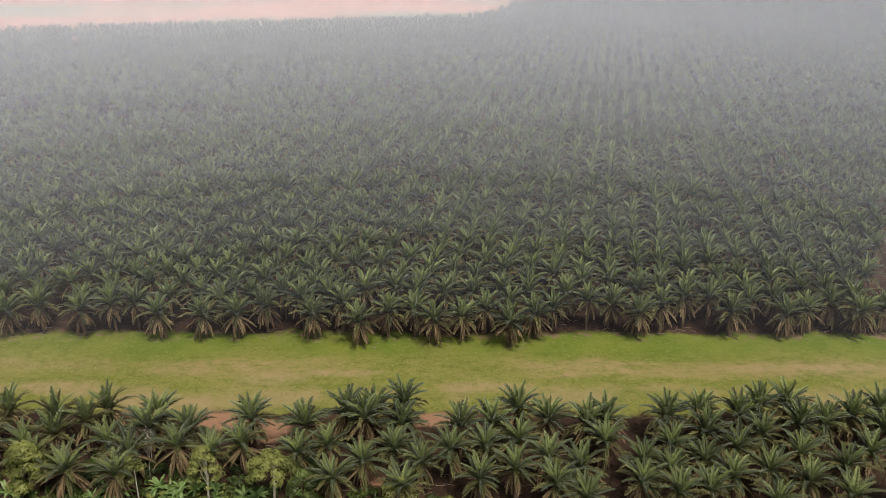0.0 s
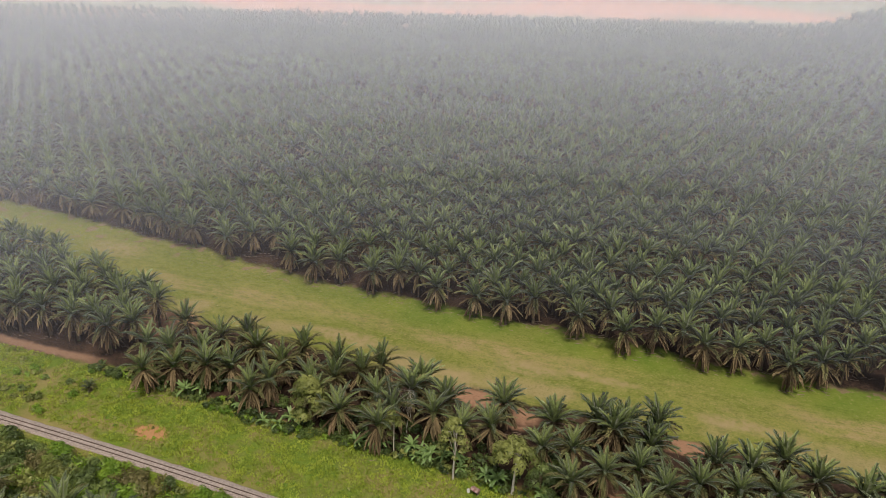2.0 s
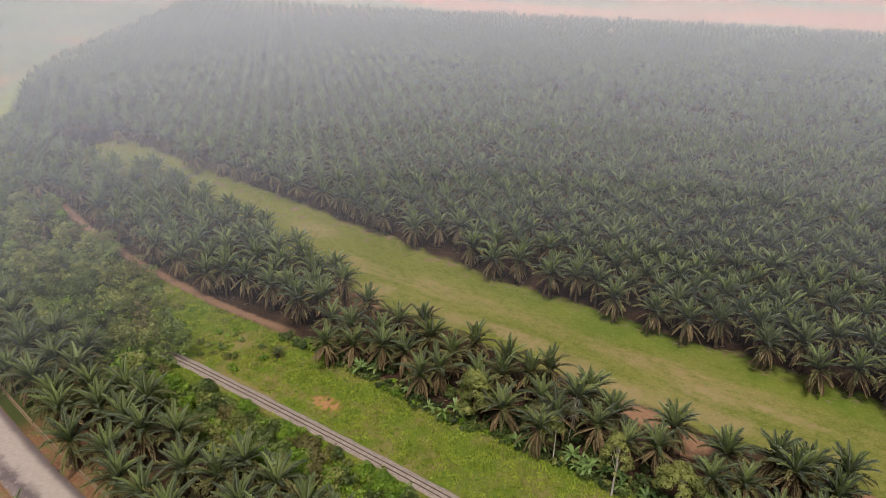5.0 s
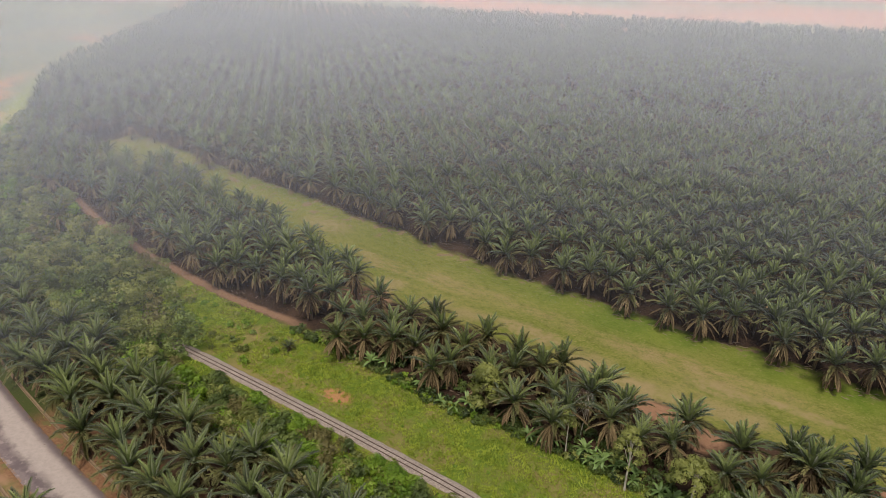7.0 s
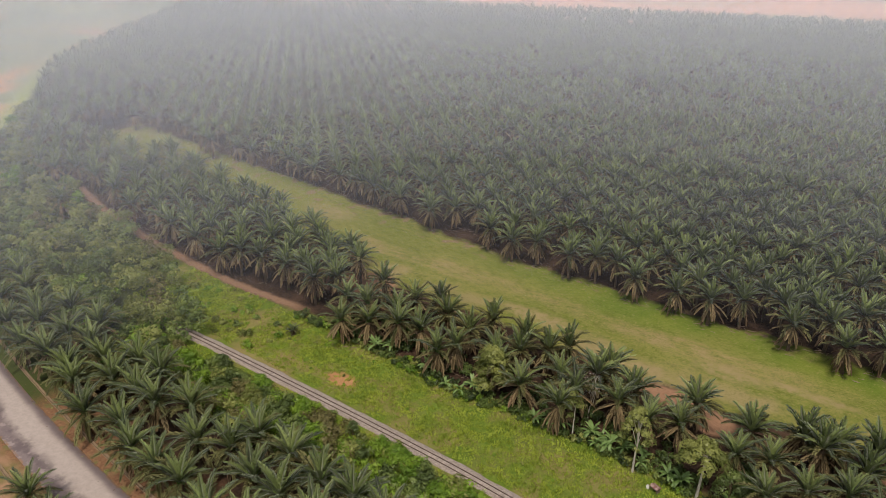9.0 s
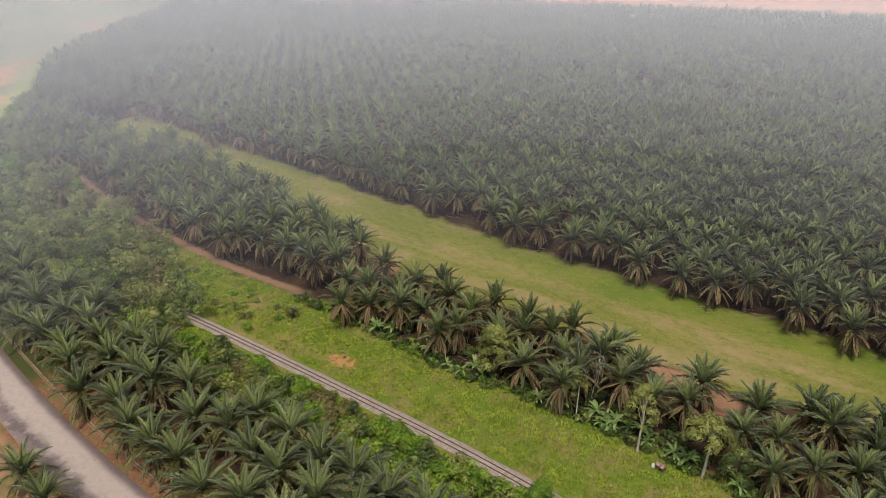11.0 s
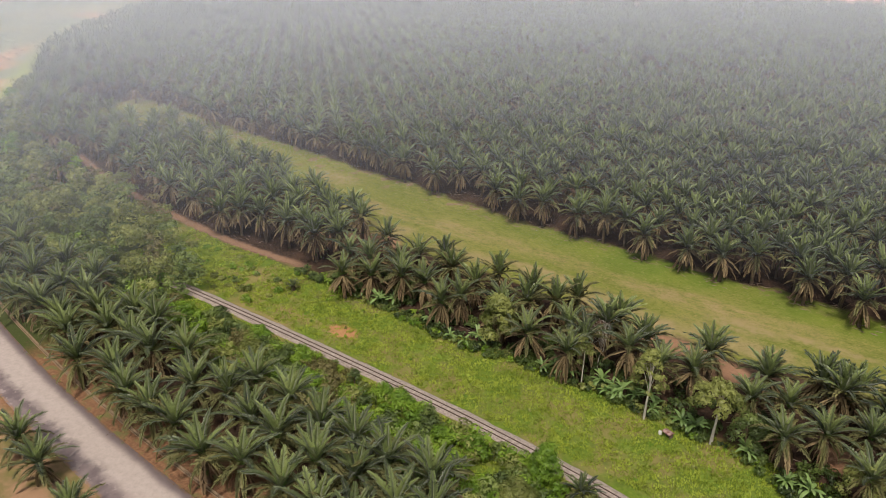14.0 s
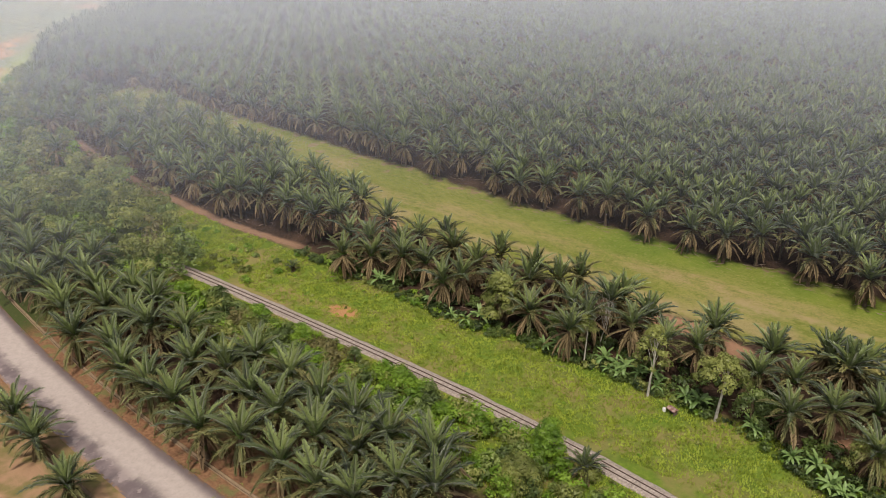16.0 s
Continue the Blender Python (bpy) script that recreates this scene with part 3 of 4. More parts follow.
def joined_palm(x, y, height, label, group, skirt=True, dead=False, size=1.06, browned=False):
    """An oil palm of three parts."""
    ob = tagged(new("oil_palm"), label, "palm tree", group)
    ob.matrix_world = pose(x, y, ground_z(x, y), prnd.normal(0, 2), prnd.normal(0, 2), prnd.uniform(0, 360))
    k = prnd.integers(6)
    t = part("trunk", trunk_meshes[prnd.integers(3)], ob)
    t.scale = (1, 1, height / 8.0)
    part("crown", (brown_crowns if browned else crowns)[k], ob, pose(0, 0, height)).scale = [size] * 3
    if skirt:
        part("dry_frond_skirt", skirts[k], ob, pose(0, 0, height - 0.2), "drooping tan dry fronds").scale = [size] * 3
    if dead:
        part("dead_frond_skirt", dead_skirts[k], ob, pose(0, 0, height - 0.8), "hanging dull brown dead fronds").scale = [size] * 3
    return ob


# ---- the ground: one sheet to the horizon ----
def ground_z(x, y):
    """Gentle unevenness, level along road and rails."""
    near = max(0.0, min(1.0, (y - 96) / 12)) * max(0.0, min(1.0, (260 - y) / 40)) * max(0.0, min(1.0, (x + 420) / 60))
    return 0.35 * near * noise.noise((x * 0.05, y * 0.05, 0.3))


xs = np.concatenate([[-4500, -3000, -2000, -1400, -1000, -760, -600, -500], np.arange(-420, 181, 4.0), [220, 300, 450, 700, 1100, 1800, 3000, 4500]])
ys = np.concatenate([[-4500, -2500, -1200, -600, -300, -120, -40, 0], np.arange(16, 241, 4.0), [280, 340, 420, 520, 640, 800, 1000, 1300, 1800, 2600, 4500]])
gv = np.array([(x, y, ground_z(x, y)) for y in ys for x in xs])
ii = np.arange((len(ys) - 1) * (len(xs) - 1))
ii = ii // (len(xs) - 1) * len(xs) + ii % (len(xs) - 1)
ground = new("ground", mesh_from("ground", gv, np.stack([ii, ii + 1, ii + 1 + len(xs), ii + len(xs)], 1), [GROUND], smooth=True))
tagged(ground, "turf strip, green field, red-brown plantation soil and distant cleared land", "ground", kind="structure")


# ---- the road, its drains, the railway ----
def road_y(x):
    d = max(0.0, -85.0 - x)
    return 43 + 0.00075 * d * d if d < 115 else 52.9 + 10.35 * (1 - math.exp(-(d - 115) / 60))


rx = np.arange(-330, 61, 3.0)
offsets = (-4.75, -4.7, -2.4, 0.0, 2.4, 4.7, 4.75)
levels = (-0.05, 0.05, 0.09, 0.12, 0.09, 0.05, -0.05)
rv = [(x, road_y(x) + o, z) for x in rx for o, z in zip(offsets, levels)]
rf = [(i * 7 + j, (i + 1) * 7 + j, (i + 1) * 7 + j + 1, i * 7 + j + 1) for i in range(len(rx) - 1) for j in range(6)]
road_me = mesh_from("road", rv, rf, [ROAD], smooth=True)
uvl = road_me.uv_layers.new(name="UVMap")
co = np.array(rv)
vi = np.zeros(len(road_me.loops), np.int32)
road_me.loops.foreach_get("vertex_index", vi)
across_of = np.tile(np.array(offsets), len(rx))
uvl.data.foreach_set("uv", np.stack([across_of[vi], co[vi, 0]], 1).astype(np.float32).ravel())
tagged(new("road", road_me), "asphalt road, dusty pale middle, dark stained sides", "road", kind="structure")


def channel(name, label, off, x0, x1, width=0.46, wall=0.12, rise=0.18):
    """An open concrete drain beside the road."""
    xs_ = np.arange(x0, x1 + 0.1, 3.0)
    prof = ((-width / 2 - wall, -0.1), (-width / 2 - wall, rise), (-width / 2, rise), (-width / 2, 0.02), (width / 2, 0.02), (width / 2, rise), (width / 2 + wall, rise), (width / 2 + wall, -0.1))
    v = [(x, road_y(x) + off + o + 0.08 * noise.noise((x * 0.2, 0, 0)), z + 0.03 * noise.noise((x * 0.5, 3, 0))) for x in xs_ for o, z in prof]
    f = [(i * 8 + j, (i + 1) * 8 + j, (i + 1) * 8 + j + 1, i * 8 + j + 1) for i in range(len(xs_) - 1) for j in range(7)]
    return tagged(new(name, mesh_from(name, v, f, [CONCRETE])), label, "drain", kind="structure")


channel("roadside_drain", "narrow brown concrete drain along the palm verge", 7.3, -330, 40)
channel("roadside_drain", "narrow brown concrete drain on the outer verge", -8.0, -200, -60)

def rail_y(x):
    """Middle of the railway, which bends gently."""
    return 90.3 - (0.0012 if x > -78 else 0.00025) * (x + 78) ** 2


track_thing = tagged(new("railway_track"), "single narrow-gauge railway track on pale stone ballast", "railway", kind="structure")
bx = np.arange(-166, 20.1, 2.0)
prof = ((-1.45, -0.1), (-1.0, 0.36), (-0.6, 0.44), (0.7, 0.44), (1.6, 0.36), (2.35, -0.1))
bv = [(x, rail_y(x) + o * (1 + 0.16 * noise.noise((x * 0.35, o, 0))), z + 0.05 * noise.noise((x, o, 5))) for x in bx for o, z in prof]
bf = [(i * 6 + j, (i + 1) * 6 + j, (i + 1) * 6 + j + 1, i * 6 + j + 1) for i in range(len(bx) - 1) for j in range(5)]
part("ballast_bed", mesh_from("ballast_bed", bv, bf, [BALLAST]), track_thing, None, "pale pinkish-grey crushed stone")
for o in (-0.53, 0.53):
    prof = ((-0.06, 0.50), (-0.06, 0.53), (-0.015, 0.55), (-0.015, 0.61), (-0.04, 0.62), (-0.04, 0.66), (0.04, 0.66), (0.04, 0.62), (0.015, 0.61), (0.015, 0.55), (0.06, 0.53), (0.06, 0.50))
    v = [(x, rail_y(x) + o + a, z) for x in bx for a, z in prof]
    f = [(k * 12 + j, k * 12 + (j + 1) % 12, (k + 1) * 12 + (j + 1) % 12, (k + 1) * 12 + j) for k in range(len(bx) - 1) for j in range(12)]
    part("rail", mesh_from("rail", v, f, [RAIL]), track_thing, None, "dark rusty steel rail")

# ---- added sheets that imitate haze over the far plantation ----
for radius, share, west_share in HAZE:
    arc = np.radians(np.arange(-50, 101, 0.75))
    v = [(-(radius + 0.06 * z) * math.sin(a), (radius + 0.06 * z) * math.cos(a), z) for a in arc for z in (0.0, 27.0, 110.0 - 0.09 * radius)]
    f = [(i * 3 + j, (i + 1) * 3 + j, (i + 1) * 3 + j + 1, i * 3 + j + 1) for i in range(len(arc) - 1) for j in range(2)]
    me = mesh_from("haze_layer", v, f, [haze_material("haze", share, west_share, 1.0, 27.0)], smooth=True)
    tagged(new("haze_layer", me), "thin whitish sheet added to imitate humid haze over the far plantation", "haze", kind="structure")

# ---- oil palms that stand singly ----
ROADSIDE = [(-116.6, 52.3), (-108.9, 52.7), (-102, 52.9), (-91.9, 51.3), (-85.1, 53.2), (-75.7, 53.1), (-92.1, 60.8), (-85.4, 61.1), (-109.5, 61.3), (-102.1, 63.7), (-101.1, 69.1), (-92.5, 69), (-82.9, 68), (-75, 60.2), (-75.2, 68.2), (-69.4, 63), (-67.2, 68.1), (-68.5, 54.2), (-62.4, 55.4), (-59.7, 61.1), (-54.2, 63.3), (-58.8, 68.8), (-178.5, 64.5), (-172.2, 57.9), (-158.8, 66.6), (-162.5, 58.4), (-146.3, 56.5), (-140.7, 62.5), (-134.7, 52.9), (-134.6, 70.3), (-133.7, 63.4), (-124.2, 62.5), (-118.6, 66.8), (-125, 55), (-153, 58.5), (-149, 64.5), (-168, 66.5), (-184, 60), (-187, 68), (-196, 63), (-198, 71), (-206, 66.5), (-209, 74), (-217, 70), (-178, 72.5), (-165.5, 73.5), (-226, 74), (-143, 69.5)]
OUTER_VERGE = [(-113.2, 34.6), (-123, 35.6), (-99.2, 32.5)]
STRIP_WEST = [(-91.5, 131.6), (-78.5, 124.1), (-72.7, 127.8), (-70.1, 132.7), (-59.6, 129.8), (-83.2, 122.3), (-59.3, 124.2), (-51.7, 125.1), (-51.4, 118.9), (-60.9, 118.1), (-71.5, 113.9), (-125.2, 130.2), (-112.9, 128.1), (-107.5, 132.2), (-120.1, 109.8), (-115.2, 113.7), (-107.4, 115.7), (-102.9, 119.3), (-101.2, 126.5), (-93.9, 113.4), (-90.9, 117.4), (-61.5, 112.5)]
STRIP_MID = [(-39.5, 129), (-39.8, 120.7), (-44.4, 117.3), (-28.2, 127.1), (-21.2, 131), (-14.8, 132), (-8.4, 134.1), (-16.1, 127.2), (-9.2, 127.2), (-22.7, 120.8), (-15.6, 116.6), (-9.9, 119.2), (-4.3, 115.8), (-28.2, 117.4), (-20.5, 111.5), (1.6, 118.4), (3.9, 126.3), (9.8, 128.3), (15.9, 132.2), (21.9, 128.3), (15, 122.8), (8.2, 120.1), (20, 117.6), (6.8, 111.9), (13.6, 112.7), (20.6, 109.7), (-7.2, 109.5)]
STRIP_EAST = [(26, 114.4), (28.8, 128.4), (25.7, 106.7), (33.8, 130.3), (32.2, 122), (38.4, 117.7), (46.7, 130.4), (44.8, 121.1), (53.7, 132.4), (52, 124.7), (42.5, 112.9), (36.7, 110.5), (50.6, 116.9), (61.3, 130.4), (58.1, 121.2), (64.6, 123.9), (73.5, 134.5), (66.7, 132.4), (72.4, 127.6), (68.8, 117.8), (62.4, 115.3), (53.5, 111.4), (78, 128.6), (67.5, 109.9), (75.9, 114.6), (84.7, 130.6), (91.6, 132.6), (81.8, 117.9), (60.1, 106.9), (48.4, 108.3), (42.4, 106.8), (72.5, 105.5), (90, 126), (86, 111), (97, 118)]
WEST_BLOCK = [(-255, 109.3), (-269.9, 129.1), (-250.2, 125.6), (-230.2, 120.2), (-221.5, 123), (-203.7, 118.6), (-189.3, 116.7), (-175.4, 115.4), (-171, 118.7), (-161.8, 120.1), (-158, 125.8), (-147.1, 123.3), (-136.2, 124.1), (-137.4, 133.5), (-282.6, 129.3), (-250, 144), (-232.2, 139.3), (-204.8, 135.7), (-198.3, 140.6), (-180.5, 136.3), (-174.4, 141)]
FRONT_ROW = [(-340, 187), (-326.9, 191), (-308, 193), (-293.7, 191), (-281, 185), (-271, 181.5), (-259.5, 186), (-250.3, 186.5), (-238, 187), (-227, 186), (-211.4, 184), (-198, 185), (-188.6, 183.5), (-178, 182.5), (-171.4, 181), (-163.1, 180), (-148, 177), (-142.7, 183.5), (-135.2, 185), (-125, 177), (-113.9, 173.6), (-106.9, 176.4), (-94.3, 173.7), (-87.1, 175.6), (-73.8, 172.4), (-62.8, 173), (-53.6, 172.5), (-46.9, 175.8), (-34, 172.3), (-27.1, 176.8), (-21.5, 169.7), (-14.7, 173.3), (-7.7, 174.2), (-2.2, 169.8), (4.8, 172.5), (11, 176.1), (17.1, 169), (23.7, 172.9), (32.7, 182.9), (44.2, 179.1), (50.5, 173.6), (57.3, 176.4), (64, 178.3), (75, 174.3), (88.8, 173.8), (95.2, 175.7), (102.4, 178.5), (108, 173.9), (115, 176.7)]
standing = []


def west_edge(x):
    """Where the palms end towards the western plots."""
    return max(148 - 0.70 * (x + 387), 236 - 1.2 * (x + 519))


def clear_of(x, y, gap, others):
    return all((x - a) ** 2 + (y - b) ** 2 > gap * gap for a, b in others)


for x, y in ROADSIDE:
    fine_palm(x, y, prnd.normal(5.9, 0.4), "mature oil palm with arching grey-green fronds beside the road verge", "palms beside the road", greens=23, dries=9, deads=4, size=1.19, olive=0.7)
    standing.append((x, y))
for x, y in OUTER_VERGE:
    fine_palm(x, y, prnd.normal(3.3, 0.25), "young oil palm on the sandy outer road verge", "palms on the outer verge", greens=24, dries=8, deads=2, size=0.98, olive=0.85)
    standing.append((x, y))
strip = STRIP_WEST + STRIP_MID + STRIP_EAST
for i in range(500):
    x, y = prnd.uniform(-128, -54), prnd.uniform(114.5, 132.5)
    if clear_of(x, y, 6.6, strip):
        strip.append((x, y))
for x, y in strip:
    label = "oil palm with drooping tan lower fronds beside the turf strip"
    if y < 124:
        browned = x < -48
        fine_palm(x, y, prnd.normal(6.5, 0.6), label, "palms between field and turf strip", 18 if browned else 25, 13 if browned else 10, 8 if browned else 5, 1.06 if browned else 0.97, 0.05 if browned else 0.35)
    else:
        joined_palm(x, y, prnd.normal(6.6, 0.6), label, "palms between field and turf strip", dead=True, browned=x < -68)
    standing.append((x, y))
for x, y in WEST_BLOCK:
    joined_palm(x, y, prnd.normal(7.2, 0.5), "oil palm with drooping tan fronds beside the earth track", "palms beside the earth track", dead=True)
    standing.append((x, y))


def block_top(x):
    """Where the western block ends towards the turf."""
    return 142 + 0.17 * (-141 - x) if x > -282 else 158.0 if x > -352 else 215.0


block = []
for i in range(46):
    for j in range(12):
        x, y = -470 + 7.2 * i + prnd.normal(0, 0.6), 120 + 8.2 * j + 4.1 * (i % 2) + prnd.normal(0, 0.6)
        lo = 117.5 + 0.0012 * (x + 172) ** 2 - (14 if x < -285 else 0)
        if x < -146 and lo < y < block_top(x) and (x > -378 or y > west_edge(x)) and clear_of(x, y, 5.2, standing):
            block.append((x, y))
            standing.append((x, y))
for i in range(1500):
    x, y = prnd.uniform(-350, -140), prnd.uniform(118, 168)
    lo = 117.5 + 0.0012 * (x + 172) ** 2 - (14 if x < -285 else 0)
    if lo < y < block_top(x) - 1 and clear_of(x, y, 6.0, standing):
        block.append((x, y))
        standing.append((x, y))
block.sort(key=lambda p: math.hypot(*p))
for x, y in block[:78]:
    joined_palm(x, y, prnd.normal(7.5, 0.5), "oil palm in the block behind the earth track", "palms beside the earth track", dead=True)
for x, y in FRONT_ROW:
    joined_palm(x, y, prnd.normal(7.0, 0.45), "oil palm with pale drooping dry fronds facing the turf strip", "front row of the plantation", dead=True)
    standing.append((x, y))


# ---- the plantation: thousands of palms in staggered rows ----
def far_edge(x):
    """Where the palms end towards the cleared land."""
    return 727 + 0.237 * x + 2.2 * max(0.0, x - 33)


def inside(x, y):
    """Within the plantation's outline."""
    if y < 175 + 0.08 * max(0, -110 - x):
        return False
    if -480 < x < -348 and y < 219:
        return False
    if x < -378 and y < west_edge(x):
        return False
    if y > far_edge(x) or y > 1150:
        return False
    # palms left out along a curve, so shaded crown sides draw a dark line across the canopy
    if -262 < x < -104 and abs(y - 374 - 5 * math.sin(x * 0.03)) < 4.6:
        return False
    return -32 < math.degrees(math.atan2(-x, y)) < 69


ROW_C, ROW_S = math.cos(radians(11.5)), math.sin(radians(11.5))
spots = []
front = np.array(FRONT_ROW)
for i in range(-170, 110):
    for j in range(-40, 165):
        a, b = 7.2 * i, 8.3 * j + 4.15 * (i % 2)
        x, y = a * ROW_C + b * ROW_S, b * ROW_C - a * ROW_S
        if not inside(x, y):
            continue
        x, y = x + prnd.normal(0, 0.5), y + prnd.normal(0, 0.5)
        if (y > 215 or np.min((front[:, 0] - x) ** 2 + (front[:, 1] - y) ** 2) > 26) and prnd.random() > 0.02:
            spots.append((x, y, math.hypot(x, y)))
# the rows close up behind the front palms
near_spots = [(p[0], p[1]) for p in spots if p[1] < 240] + FRONT_ROW
for i in range(9000):
    x, y = prnd.uniform(-345, 125), prnd.uniform(175, 200)
    if inside(x, y - 2.5) and clear_of(x, y, 6.0, near_spots):
        near_spots.append((x, y))
        spots.append((x, y, math.hypot(x, y)))
spots = np.array(spots)


def plantation(name, label, chosen, greens, dries, pairs, reach, trunks):
    """Many palms in one mesh, every frond a connected blade."""
    kinds = [palm_arrays(prnd, greens, dries, pairs, reach, tip_width=0.46) for _ in range(8)]
    c = np.array([(0.4 * math.cos(w), 0.4 * math.sin(w)) for w in (0.3, 2.4, 4.5)])
    pcs, idx = [], []
    for x, y, _ in chosen:
        v, f, kind = kinds[prnd.integers(8)]
        h, s, a = prnd.normal(7.7, 0.8), prnd.uniform(0.94, 1.16), prnd.uniform(0, 6.283)
        pcs.append((spin(v, a) * s + (x, y, h), f))
        idx.append(kind)
        if trunks:
            tv = [(x + q[0], y + q[1], z) for z in (-0.3, h) for q in c]
            tf = [(p, (p + 1) % 3, 3 + (p + 1) % 3) for p in range(3)] + [(p, 3 + (p + 1) % 3, 3 + p) for p in range(3)]
            pcs.append((np.array(tv), np.array(tf)))
            idx.append(np.full(6, 4))
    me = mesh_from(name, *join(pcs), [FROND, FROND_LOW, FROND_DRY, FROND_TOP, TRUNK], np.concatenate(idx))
    return tagged(new(name, me), label, "palm plantation", kind="stuff")


dist = spots[:, 2]
plantation("oil_palm_block", "close rows of grey-green oil palms behind the earth track", [(x, y, 0.0) for x, y in block[78:]], 18, 6, 6, 0.76, True)
plantation("oil_palm_plantation", "dense staggered rows of grey-green oil palms behind the turf strip", spots[dist < 290], 20, 7, 5, 0.8, True)
plantation("oil_palm_plantation", "dense grey-green canopy of oil palms in the middle distance", spots[(dist >= 290) & (dist < 480)], 17, 3, 4, 0.74, True)
plantation("oil_palm_plantation", "far hazy canopy of oil palms towards the cleared land", spots[dist >= 480], 9, 0, 2, 1.0, False)


# ---- shrubs, trees and thickets ----
srnd = np.random.default_rng(11)


def leaf_cloud(blobs, per_area, size, rnd, squash=0.8, flat=0.3):
    """Leaves as small kites scattered over lumpy blobs (x, y, z, r): verts, quads."""
    out = []
    for bx_, by_, bz_, r in blobs:
        n = max(12, int(per_area * r * r))
        d = rnd.normal(0, 1, (n, 3))
        d /= np.linalg.norm(d, axis=1)[:, None]
        d[:, 2] = np.abs(d[:, 2]) * 1.15 - 0.3
        lump = 1 + 0.22 * np.sin(d[:, 0] * 5 + bx_) * np.sin(d[:, 1] * 6 + by_) + rnd.normal(0, 0.1, n)
        rad = r * lump * rnd.uniform(0.72, 1.04, n) ** 0.6
        c = d * rad[:, None] * (1, 1, squash) + (bx_, by_, bz_)
        nrm = d * 1.2 + rnd.normal(0, 0.24, (n, 3)) + (0, 0, flat)
        nrm /= np.linalg.norm(nrm, axis=1)[:, None]
        a = np.cross(nrm, rnd.normal(0, 1, (n, 3)))
        a /= np.linalg.norm(a, axis=1)[:, None] + 1e-6
        b = np.cross(nrm, a)
        s = (size * rnd.uniform(0.6, 1.35, n))[:, None]
        out.append(np.stack([c - a * s, c - b * s * 0.5, c + a * s - nrm * s * 0.3, c + b * s * 0.5], 1).reshape(-1, 3))
    v = np.concatenate(out)
    return v, np.arange(len(v)).reshape(-1, 4)


def blob_bush(x, y, r, h, rnd, lumps=5, z0=0.0):
    """Lumps that make up one bush of radius r and height h."""
    blobs = [(x, y, z0 + h * 0.45, r * 0.74)]
    for i in range(lumps):
        a, q = i * 2.4 + rnd.uniform(-0.5, 0.5), rnd.uniform(0.25, 0.8)
        blobs.append((x + r * q * math.cos(a), y + r * q * math.sin(a), z0 + h * (0.86 - 0.45 * q * q + rnd.normal(0, 0.08)), r * rnd.uniform(0.3, 0.52)))
    return blobs


def broadleaf(name, x, y, height, lumps, leaves, bark, label, trunk_r=0.16, lean=(0, 0), limbs=5, fork=0.55, density=100, size=0.19):
    """A tree: tapered trunk, limbs to the lumps of its crown, many leaves. Lumps are relative to the foot."""
    ob = tagged(new(name), label, "tree")
    ob.matrix_world = pose(x, y, ground_z(x, y))
    top = Vector((lean[0], lean[1], height * 0.82))
    pts = [Vector((0, 0, -0.3)), Vector((lean[0] * 0.2, lean[1] * 0.2, height * 0.25)), Vector((lean[0] * 0.6, lean[1] * 0.6, height * fork)), top]
    pcs = [tube(pts, (trunk_r * 1.4, trunk_r, trunk_r * 0.75, trunk_r * 0.25))]
    t = mesh_from("trunk", *pcs[0], [bark], smooth=True)
    part("trunk", t, ob)
    for i, (lx, ly, lz, r) in enumerate(lumps[:max(limbs, 1)]):
        s = fork * 0.85 + (0.95 - fork) * srnd.random()
        a = Vector((lean[0] * s, lean[1] * s, height * s))
        b = Vector((lx, ly, lz))
        m_ = a.lerp(b, 0.5) + Vector((0, 0, 0.4))
        part("limb", mesh_from("limb", *tube([a, m_, b], (trunk_r * 0.4, trunk_r * 0.24, trunk_r * 0.07), 5), [bark], smooth=True), ob)
    if leaves:
        part("leaf_crown", mesh_from("leaf_crown", *leaf_cloud(lumps, density, size, srnd), [leaves]), ob)
    return ob


def crown_lumps(n, rx_, ry_, z0, z1, r0, r1):
    out = []
    for i in range(n):
        a, q = i * 2.4 + srnd.uniform(-0.4, 0.4), math.sqrt((i + 0.5) / n)
        z = z1 - (z1 - z0) * q * q + srnd.normal(0, 0.25)
        out.append((rx_ * q * math.cos(a), ry_ * q * math.sin(a), z, srnd.uniform(r0, r1)))
    return out


broadleaf("broadleaf_tree", -44, 110.5, 14.5, crown_lumps(26, 2.9, 2.9, 6.5, 14.2, 0.6, 1.2), SHRUB_OLIVE, PALE_BARK, "slender pale-trunked tree with an airy olive crown at the field edge", 0.19, (0.6, 0.2), 12, 0.45, 120, 0.21)
broadleaf("broadleaf_tree", -31.8, 110.8, 12.5, crown_lumps(26, 4.1, 3.6, 8.6, 12.4, 0.9, 1.4), SHRUB_OLIVE, PALE_BARK, "pale-trunked tree with a broad flat olive crown", 0.24, (0.9, 0.3), 10, 0.66, 120, 0.23)
broadleaf("broadleaf_tree", -79, 114.5, 11.5, crown_lumps(26, 3.4, 3.1, 3.4, 11.6, 1.1, 1.8), SHRUB_OLIVE, TRUNK, "vine-covered tree with a lumpy yellow-green crown", 0.25, (0.2, 0), 6, 0.4, 110, 0.26)
broadleaf("broadleaf_tree", -58.1, 112.6, 10.5, crown_lumps(11, 1.9, 1.9, 6.6, 10.3, 0.7, 1.1), SHRUB_OLIVE, PALE_BARK, "thin tree with two pale stems and a small olive crown", 0.13, (0.4, 0), 7, 0.6, 130, 0.2)
